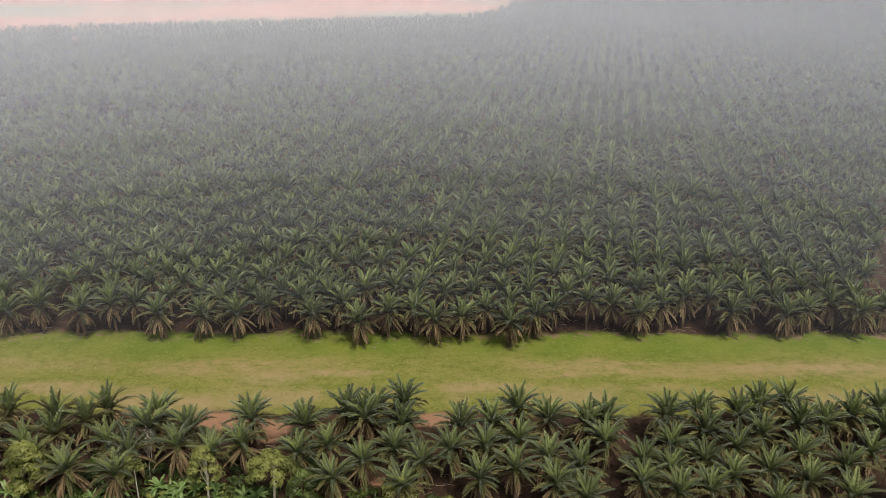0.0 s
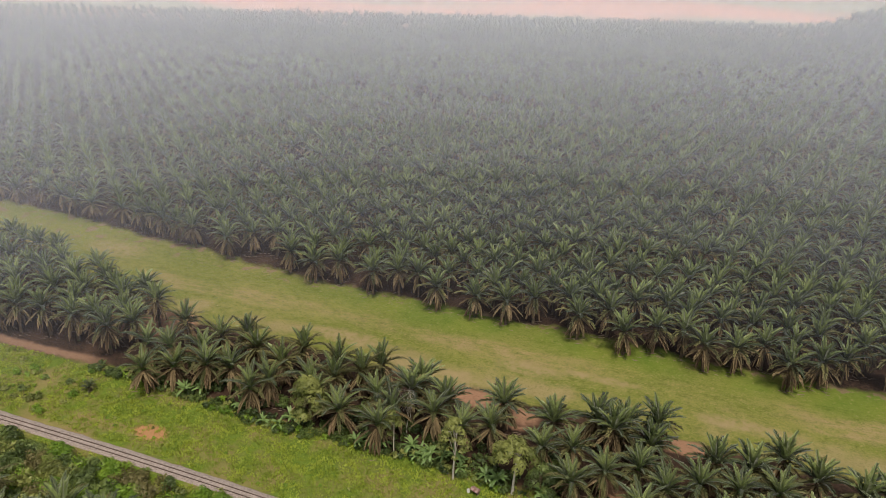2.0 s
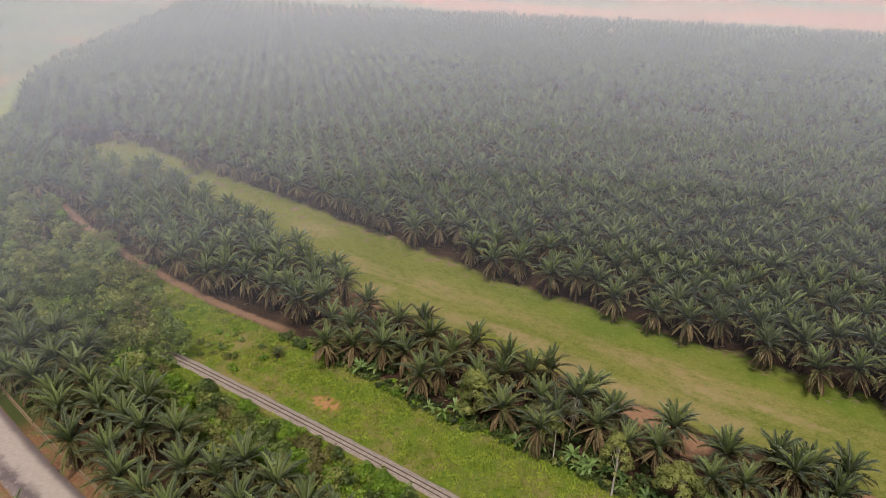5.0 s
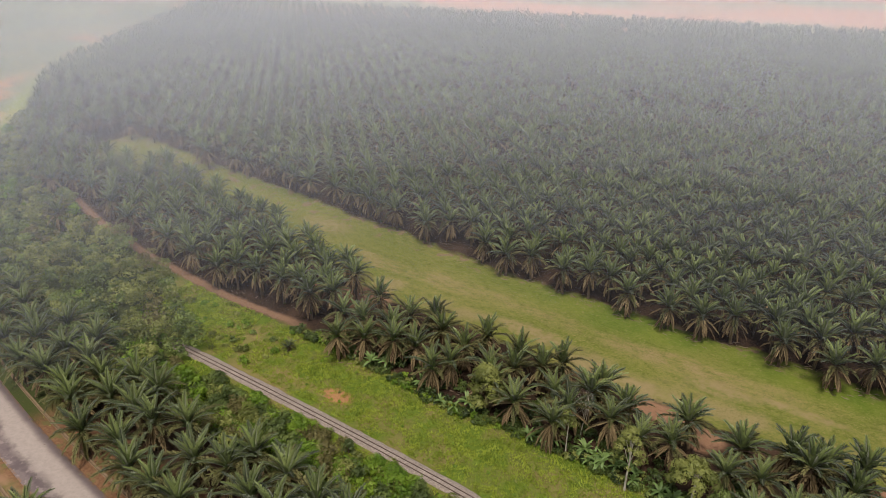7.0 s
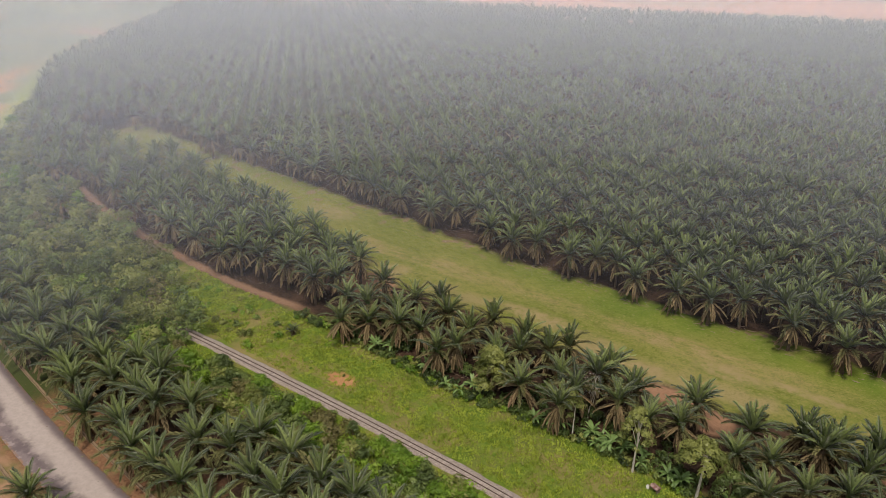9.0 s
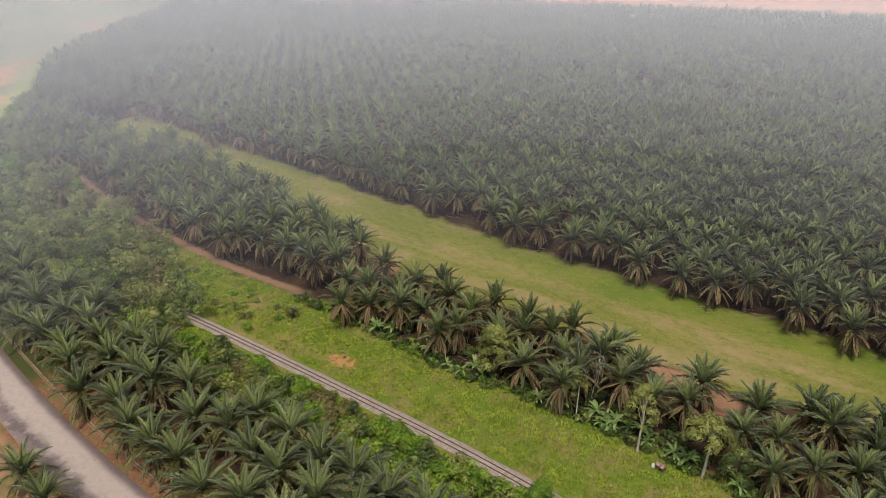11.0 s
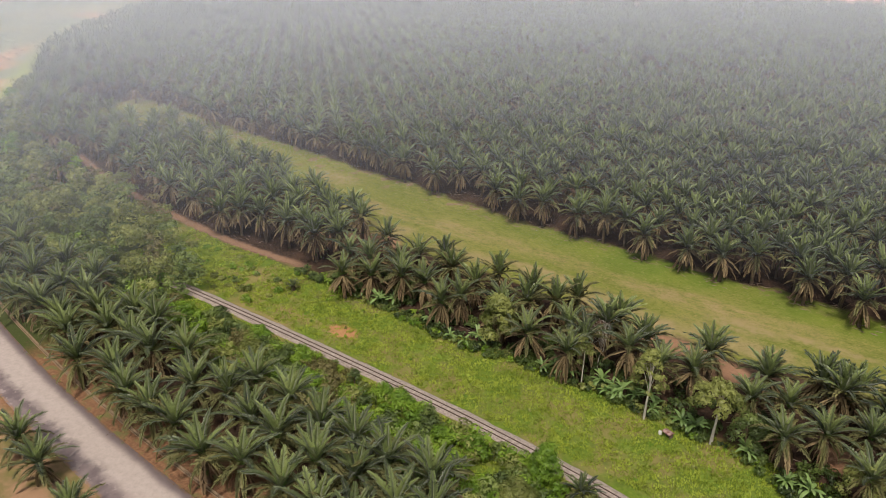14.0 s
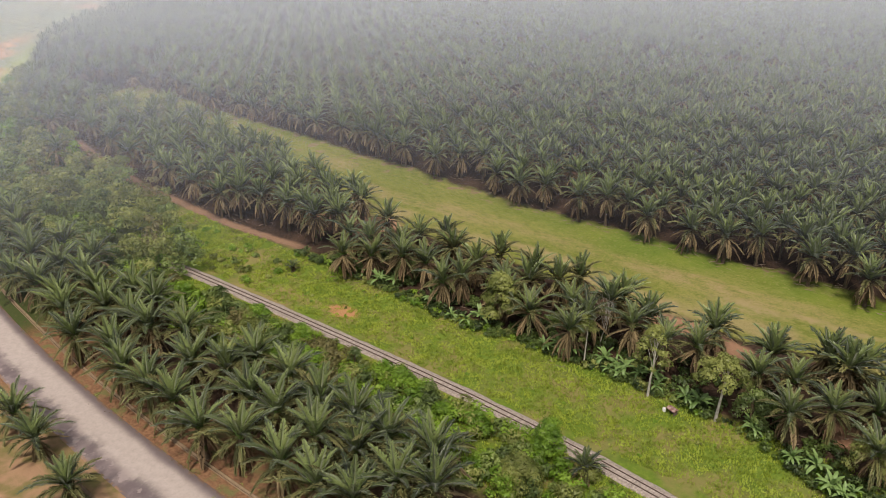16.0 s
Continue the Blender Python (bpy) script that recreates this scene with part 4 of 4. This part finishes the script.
broadleaf("bare_tree", -58.7, 120.0, 12.0, crown_lumps(30, 3.4, 2.8, 6.0, 12.0, 0.5, 0.6), None, PALE_BARK, "leafless pale grey tree with thin spreading branches", 0.11, (1.6, 0.3), 30, 0.35)
broadleaf("broadleaf_tree", -8.5, 110.5, 7.5, crown_lumps(14, 3.2, 2.6, 3.0, 7.2, 1.0, 1.5), SHRUB_OLIVE, TRUNK, "low rounded olive tree beside the palms", 0.2, (0, 0), 6, 0.4, 150, 0.17)
broadleaf("broadleaf_tree", 0.5, 106.5, 6.0, crown_lumps(10, 2.2, 2.0, 2.4, 5.8, 0.9, 1.3), SHRUB_OLIVE, TRUNK, "small rounded olive tree in front of the palms", 0.16, (0, 0), 5, 0.4, 150, 0.17)
broadleaf("broadleaf_tree", -26.5, 111.5, 8.5, crown_lumps(14, 2.6, 2.2, 2.6, 8.0, 1.0, 1.5), SHRUB, TRUNK, "dark leafy tree in the shade among the palms", 0.18, (0, 0), 6, 0.4, 120, 0.19)
broadleaf("broadleaf_tree", -49.3, 85.4, 7.6, crown_lumps(26, 2.0, 2.0, 1.4, 6.8, 1.0, 1.4), TREE_FRESH, TRUNK, "compact bright-green rounded tree beside the railway track", 0.16, (0, 0), 5, 0.4, 190, 0.16)
broadleaf("broadleaf_tree", -49.0, 76.7, 5.8, crown_lumps(24, 3.3, 2.9, 1.2, 5.0, 1.1, 1.6), SHRUB_OLIVE, TRUNK, "rounded dense olive-green tree in the rough beside the railway", 0.18, (0, 0), 5, 0.4, 170, 0.15)
broadleaf("broadleaf_tree", -73, 84.3, 4.9, crown_lumps(13, 1.9, 1.5, 1.0, 4.4, 0.8, 1.2), SHRUB, TRUNK, "small dark-green tree leaning over the railway ballast", 0.14, (0, 0), 5, 0.4, 110, 0.19)
broadleaf("broadleaf_tree", -68, 81.5, 4.2, crown_lumps(12, 1.9, 1.7, 0.8, 3.9, 0.9, 1.3), SHRUB_BRIGHT, TRUNK, "low bright-green tree in the trackside thicket", 0.14, (0, 0), 5, 0.4, 110, 0.2)
broadleaf("broadleaf_tree", -106, 84.2, 4.4, crown_lumps(13, 2.4, 1.6, 1.2, 4.0, 0.9, 1.2), SHRUB_BRIGHT, TRUNK, "yellow-green flat-topped tree beside the railway track", 0.14, (0, 0), 5, 0.4, 110, 0.2)
broadleaf("broadleaf_tree", -116, 79, 5.2, crown_lumps(15, 2.6, 2.2, 1.2, 4.8, 1.0, 1.4), SHRUB_OLIVE, TRUNK, "grey-leaved spreading tree in the trackside thicket", 0.15, (0, 0), 5, 0.4, 100, 0.2)
broadleaf("broadleaf_tree", -123, 82.5, 4.2, crown_lumps(12, 1.9, 1.6, 1.0, 4.2, 0.9, 1.2), SHRUB, TRUNK, "dark rounded tree at the railway's edge", 0.14, (0, 0), 5, 0.4, 110, 0.19)
broadleaf("broadleaf_tree", -93, 85.8, 3.6, crown_lumps(10, 1.5, 1.2, 0.8, 3.2, 0.7, 1.0), SHRUB, TRUNK, "small dark rounded tree at the railway's edge", 0.12, (0, 0), 5, 0.4, 110, 0.19)
broadleaf("broadleaf_tree", -79.6, 84.6, 4.8, crown_lumps(22, 2.7, 2.2, 0.9, 4.2, 0.9, 1.4), TREE_FRESH, TRUNK, "bushy fresh-green tree with a broad crown beside the railway", 0.15, (0, 0), 5, 0.4, 150, 0.18)
broadleaf("broadleaf_tree", -119.6, 84.4, 4.2, crown_lumps(16, 2.2, 1.7, 0.9, 3.8, 0.9, 1.2), TREE_FRESH, TRUNK, "low fresh-green tree beside the bend of the railway", 0.14, (0, 0), 5, 0.4, 120, 0.2)
broadleaf("broadleaf_tree", -99.5, 79.4, 3.8, crown_lumps(15, 2.2, 1.9, 0.8, 3.4, 0.9, 1.3), TREE_FRESH, TRUNK, "squat fresh-green tree in the trackside thicket", 0.14, (0, 0), 5, 0.4, 120, 0.2)
broadleaf("broadleaf_tree", -133.5, 84.0, 4.2, crown_lumps(15, 2.4, 1.8, 0.9, 3.8, 1.0, 1.3), SHRUB, TRUNK, "dark-green bushy tree beside the distant railway", 0.14, (0, 0), 5, 0.4, 100, 0.22)


def field_edge(x):
    """Where the open field meets the undergrowth of the strip palms."""
    return 110.6 + 1.2 * math.sin(x * 0.09) - 0.5 * max(0.0, x + 25)


piles = {0: [], 1: [], 2: [], 3: [], 4: []}
# trackside thicket: clusters of shrubs with rough grass between
for i in range(800):
    x = -175 + 152 * srnd.random() ** 1.1
    y = srnd.uniform(71.5, 88.3) - max(0, x + 90) * 0.03
    patch = noise.noise((x * 0.09, y * 0.13, 4.0))
    dense = 1.3 - max(0, x + 72) / 48 + 1.2 * patch - (0.6 if y > 86 else 0)
    if srnd.random() < dense and not (x < -116 and y > 83) and clear_of(x, y, 2.4, standing):
        r = (srnd.uniform(1.6, 2.7) if srnd.random() < 0.4 else srnd.uniform(0.7, 1.6)) * (1.12 if x < -90 else 1.0)
        if y > 85.5:
            r *= 0.5
        kind = noise.noise((x * 0.16, y * 0.16, 9.0)) * (0.6 if x > -95 else 1.0) + srnd.normal(0, 0.14)
        piles[0 if kind < -0.12 else 2 if kind < 0.14 else 1 if kind < 0.30 else 3].append((x, y, r, r * srnd.uniform(0.9, 2.0)))
# western wood: rounded crowns that stand close, dark gaps between them
crowns_at = []
for i in range(6000):
    x, y = -150 - 290 * srnd.random() ** 1.25, srnd.uniform(70, 178)
    top = min(90 + (-150 - x) * 0.42, 111 + 0.0012 * (x + 172) ** 2 - 2)
    r = srnd.uniform(1.4, 2.2) if srnd.random() < 0.4 else srnd.uniform(2.4, 4.6)
    if y < top and (x > -378 or y > west_edge(x)) and clear_of(x, y, 1.6 + r * 0.6, standing) and math.degrees(math.atan2(-x, y)) < 74:
        if all((x - a) ** 2 + (y - b) ** 2 > (0.58 * (r + c_)) ** 2 for a, b, c_ in crowns_at):
            crowns_at.append((x, y, r))
            kind = noise.noise((x * 0.07, y * 0.07, 2.0)) + srnd.normal(0, 0.25)
            piles[0 if kind < -0.16 else 1 if kind < 0.42 else 2 if kind < 0.55 else 3].append((x, y, r, r * srnd.uniform(1.6, 2.7)))
# bushes closing over the railway's far end
for i in range(26):
    x, y = srnd.uniform(-172, -156), srnd.uniform(86.5, 94)
    r = srnd.uniform(0.9, 1.9)
    piles[int(srnd.choice(3, p=(0.4, 0.3, 0.3)))].append((x, y, r, r * srnd.uniform(1.2, 1.9)))
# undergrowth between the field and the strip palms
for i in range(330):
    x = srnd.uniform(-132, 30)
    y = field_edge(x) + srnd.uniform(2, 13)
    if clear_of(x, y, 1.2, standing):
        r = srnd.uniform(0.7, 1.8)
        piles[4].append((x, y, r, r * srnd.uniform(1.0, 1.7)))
# low growth along the field edge and out on the grass
for i in range(380):
    x = srnd.uniform(-140, 8)
    y = field_edge(x) + abs(srnd.normal(0, 2.0)) - 0.4
    r = srnd.uniform(0.4, 1.35)
    piles[int(srnd.choice(5, p=(0.18, 0.1, 0.14, 0.0, 0.58)))].append((x, y, r, r * 1.35))
for i in range(60):
    x, y = srnd.uniform(-178, -134), srnd.uniform(93.5, 110)
    if noise.noise((x * 0.12, y * 0.12, 7.0)) > -0.05:
        r = srnd.uniform(0.5, 1.5)
        piles[int(srnd.choice(3, p=(0.12, 0.5, 0.38)))].append((x, y, r, r * srnd.uniform(0.6, 1.0)))
for i in range(45):
    x, y = srnd.uniform(-165, -5), srnd.uniform(93.5, 113)
    r = srnd.uniform(0.2, 0.45) * (1.3 if x < -120 else 1)
    piles[int(srnd.choice(3, p=(0.0, 0.3, 0.7)))].append((x, y, r, r * 1.1))
for (k, items), (mat_, label) in zip(piles.items(), ((SHRUB, "dense dark-green shrubs and vines beside the railway track"), (SHRUB_OLIVE, "olive-green scrub trees and shrubs in the thicket"), (SHRUB_BRIGHT, "bright yellow-green bushes among the thicket and field edge"), (SHRUB_DRY, "withering brownish shrubs among the green thicket"), (SHRUB_SHADE, "leafy undergrowth coloured dark for the shade of the strip palms"))):
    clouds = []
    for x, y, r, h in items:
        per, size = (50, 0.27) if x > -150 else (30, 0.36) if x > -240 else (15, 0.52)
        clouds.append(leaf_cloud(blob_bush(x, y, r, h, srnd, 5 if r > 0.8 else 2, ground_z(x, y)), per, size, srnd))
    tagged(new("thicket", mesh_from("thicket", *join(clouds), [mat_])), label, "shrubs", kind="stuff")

# ---- banana plants at the field edge ----
BANANAS = []
for x0, n, w in ((-110, 4, 8), (-118, 3, 4), (-94, 4, 6), (-64, 6, 4), (-54, 5, 4), (-47, 6, 3.5), (-36, 4, 3), (-27, 3, 3), (-16.5, 5, 3.5), (-11, 4, 2.5), (-82, 2, 4), (-141, 1, 1)):
    for _ in range(n):
        x = x0 + srnd.normal(0, w * 0.5)
        BANANAS.append((x, field_edge(x) + srnd.uniform(0.2, 3.2) + (9 if x0 == -141 else 0)))


def banana_leaf(length, width, lift, bend, rnd):
    s, p, d = frond_line(length, lift, bend, 9)
    w = width * np.clip(np.sin(np.pi * (0.06 + 0.9 * s)), 0.08, 1) ** 0.6
    v, f = [], []
    for i in range(9):
        droop = w[i] * rnd.uniform(0.25, 0.5)
        v += [p[i] + (0, -w[i], -droop), p[i], p[i] + (0, w[i], -droop)]
    for i in range(8):
        for j in (0, 1):
            f.append((3 * i + j, 3 * i + j + 1, 3 * i + j + 4, 3 * i + j + 3))
    return mesh_from("leaf", v, f, [BANANA])


banana_leaves = [banana_leaf(srnd.uniform(2.1, 2.8), 0.3, 82 - 9 * i, 62 + 8 * i, srnd) for i in range(6)]
stem_me = mesh_from("stem", *tube([(0, 0, -0.2), (0.03, 0, 1.1), (0, 0, 2.2)], (0.17, 0.13, 0.08)), [BANANA], smooth=True)
for x, y in BANANAS:
    ob = tagged(new("banana_plant"), "banana plant with broad pale-green leaves at the field edge", "banana plant", "banana plants along the field")
    k = srnd.uniform(0.7, 1.1)
    ob.matrix_world = pose(x, y, ground_z(x, y), srnd.normal(0, 3), srnd.normal(0, 3), srnd.uniform(0, 360)) @ Matrix.Diagonal((k, k, k, 1))
    part("stem", stem_me, ob)
    for i in range(9):
        part("leaf", banana_leaves[(i * 2) % 6 if i < 6 else 5], ob, pose(0, 0, 2.15, srnd.normal(0, 6), srnd.normal(0, 6), i * 137.5 + srnd.normal(0, 15)))

# ---- a tin-roofed hut at the field edge ----
hut = tagged(new("small_hut"), "small dark hut under a rusty tin roof at the field edge", "hut")
hut.matrix_world = pose(-38.4, 108.2, ground_z(-38.4, 108.2), 0, 0, -18) @ Matrix.Diagonal((0.62, 0.62, 0.62, 1))


def box(name, size, at, mat_, parent, rot=(0, 0, 0), label=""):
    bm = bmesh.new()
    bmesh.ops.create_cube(bm, size=1.0)
    bmesh.ops.scale(bm, vec=size, verts=bm.verts)
    bmesh.ops.bevel(bm, geom=bm.edges[:], offset=min(size) * 0.12, segments=1, affect="EDGES")
    return part(name, bm_mesh(name, bm, [mat_]), parent, pose(*at, *rot), label)


for px in (-1.15, 1.15):
    for py in (-0.7, 0.7):
        box("post", (0.09, 0.09, 1.7), (px, py, 0.8), BOARD, hut)
box("back_wall", (2.3, 0.04, 1.2), (0, 0.7, 0.75), BOARD, hut)
box("side_wall", (0.04, 1.36, 1.2), (1.15, 0, 0.75), BOARD, hut)
box("bench", (2.1, 0.9, 0.06), (0, 0.2, 0.5), BOARD, hut)
for side in (-1, 1):
    v = [(-1.5 + 0.1 * i, 0, 0.025 * (i % 2)) for i in range(31)] + [(-1.5 + 0.1 * i, side * 1.05, -0.32 + 0.025 * (i % 2)) for i in range(31)]
    f = [(i, i + 1, i + 32, i + 31) for i in range(30)]
    r_ = part("roof_sheet", mesh_from("roof_sheet", v, f, [RUST]), hut, pose(0, 0, 1.95), "corrugated rusty tin sheet")
tv, tf = tube([(0, 0, 0), (0, 0, 0.85), (0, 0, 0.95)], (0.38, 0.38, 0.2), 14)
tank = tagged(new("water_drum", mesh_from("water_drum", tv, tf, [TANK], smooth=True)), "white plastic water drum beside the small hut", "drum")
tank.matrix_world = pose(-39.8, 108.1, ground_z(-39.8, 108.1)) @ Matrix.Diagonal((0.8, 0.8, 0.8, 1))

# ---- grass on the field, litter of pruned fronds ----
blades = []
for i in range(15000):
    x, y = srnd.uniform(-185, 8), srnd.uniform(92.8, 112.5)
    if i % 4 == 0:
        x, y = srnd.uniform(-150, -25), srnd.uniform(72, 88.3)
    lush = 0.6 + 0.5 * noise.noise((x * 0.15, y * 0.15, 3.0)) + 0.3 * noise.noise((x * 0.6, y * 0.6, 8.0))
    if srnd.random() > lush + 0.25 or (i % 4 and y < rail_y(x) + 2.6) or ((x + 109.3) / 3.6) ** 2 + ((y - 98.4) / 2.0) ** 2 < 0.55 + 0.5 * math.sin(2.3 * x + 1.1 * y) + 0.3 * math.sin(5.1 * x - 3.7 * y) or abs(x + 146 - 0.55 * (103 - y)) < 1.3:
        continue
    z = ground_z(x, y)
    for k in range(7):
        a, h = srnd.uniform(0, 6.28), (0.16 + 0.3 * lush) * srnd.uniform(0.6, 1.2)
        px, py = x + srnd.normal(0, 0.3), y + srnd.normal(0, 0.3)
        w = srnd.uniform(0.08, 0.17)
        tip = (px + 0.75 * h * math.cos(a), py + 0.75 * h * math.sin(a), z + h)
        blades += [(px - w * math.sin(a), py + w * math.cos(a), z), (px + w * math.sin(a), py - w * math.cos(a), z), tip]
tagged(new("long_grass", soup("long_grass", np.array(blades), [GRASS_BLADE])), "uneven long grass and weeds on the field", "grass", kind="stuff")

sticks = []
for x, y in FRONT_ROW + STRIP_MID + STRIP_WEST + WEST_BLOCK:
    for k in range(8):
        a, q = srnd.uniform(0, 6.28), srnd.uniform(0.6, 4.2)
        cx, cy = x + q * math.cos(a), y + q * math.sin(a) * 0.7 - 0.6
        b, le = srnd.normal(0, 0.5), srnd.uniform(0.3, 1.0)
        d = np.array((math.cos(b), math.sin(b), 0)) * le
        c0 = np.array((cx, cy, ground_z(cx, cy) + 0.06))
        w = np.array((-math.sin(b), math.cos(b), 0)) * 0.04
        up = np.array((0, 0, 0.09))
        sticks += [c0 - d - w, c0 + d - w, c0 + d + up, c0 - d - w, c0 + d + up, c0 - d + up, c0 - d + w, c0 - d + up, c0 + d + up, c0 - d + w, c0 + d + up, c0 + d + w]
tagged(new("pruned_fronds", soup("pruned_fronds", np.array(sticks), [STUB])), "pale pruned frond stalks lying round the palm feet", "plant litter", kind="stuff")

# dry leaves and grass tufts on the reddish verge
litter_bits, tufts = [], []
for i in range(420):
    x = srnd.uniform(-205, -55)
    off = srnd.choice((5.2, 6.2, 8.4, 9.6, 11.0)) + srnd.normal(0, 0.9)
    y = road_y(x) + off
    a, le = srnd.uniform(0, 6.28), srnd.uniform(0.12, 0.5)
    d, w = np.array((math.cos(a), math.sin(a), 0)) * le, np.array((-math.sin(a), math.cos(a), 0)) * le * 0.22
    c0 = np.array((x, y, 0.04))
    litter_bits += [c0 - d, c0 + w + (0, 0, 0.12), c0 + d, c0 - d, c0 + d, c0 - w + (0, 0, 0.03)]
    if i % 7 == 0:
        tufts.append((x + srnd.normal(0, 1), y + srnd.normal(0, 0.6), 0.0, srnd.uniform(0.2, 0.55)))
tagged(new("leaf_litter", soup("leaf_litter", np.array(litter_bits), [FROND_DEAD])), "brown dry leaves and frond scraps on the road verge", "plant litter", kind="stuff")
tagged(new("verge_grass", mesh_from("verge_grass", *leaf_cloud(tufts, 60, 0.14, srnd, 0.6, 0.8), [SHRUB_OLIVE])), "sparse olive grass tufts on the reddish road verge", "grass", kind="stuff")

# ---- young palms on the far western plots ----
young = frond_leaflets(2.6, 42, 60, 3, 0.7, srnd, 1.2, 0.3)
rosette = np.concatenate([spin(young, i * 1.047 + 0.2) for i in range(6)])
pieces = []
for i in range(95):
    for j in range(110):
        x, y = -1150 + 9 * i + srnd.normal(0, 0.8), 150 + 10 * j + srnd.normal(0, 0.8)
        if x < -420 and y < west_edge(x) - 25 and math.degrees(math.atan2(-x, y)) < 70 and noise.noise((x * 0.008, y * 0.008, 1)) > -0.25:
            pieces.append(spin(rosette, srnd.uniform(0, 6.28)) * srnd.uniform(0.8, 1.3) + (x, y, 0.6))
tagged(new("young_palms", soup("young_palms", np.concatenate(pieces), [FROND])), "rows of young palms on the hazy western plots", "palm plantation", kind="stuff")

# ---- self-sown palms beside the track ----
for x, y, h_, k_ in ((-42, 84.5, 2.0, 0.62), (-60, 76, 2.6, 0.5), (-133, 105, 0.9, 0.4)):
    joined_palm(x, y, h_, "small self-sown oil palm in the rough grass near the railway", "self-sown palms", skirt=k_ > 0.6, size=k_)

# ---- sleepers ----
bm = bmesh.new()
bmesh.ops.create_cube(bm, size=1.0)
bmesh.ops.scale(bm, vec=(0.22, 1.9, 0.14), verts=bm.verts)
bmesh.ops.bevel(bm, geom=bm.edges[:], offset=0.02, segments=1, affect="EDGES")
sleeper_me = bm_mesh("sleeper", bm, [SLEEPER])
for i in range(264):
    x = -165 + 0.7 * i
    lean = math.degrees(math.atan(rail_y(x + 0.5) - rail_y(x - 0.5)))
    part("sleeper", sleeper_me, track_thing, pose(x, rail_y(x) + srnd.normal(0, 0.03), 0.40, 0, 0, lean + srnd.normal(0, 1)))
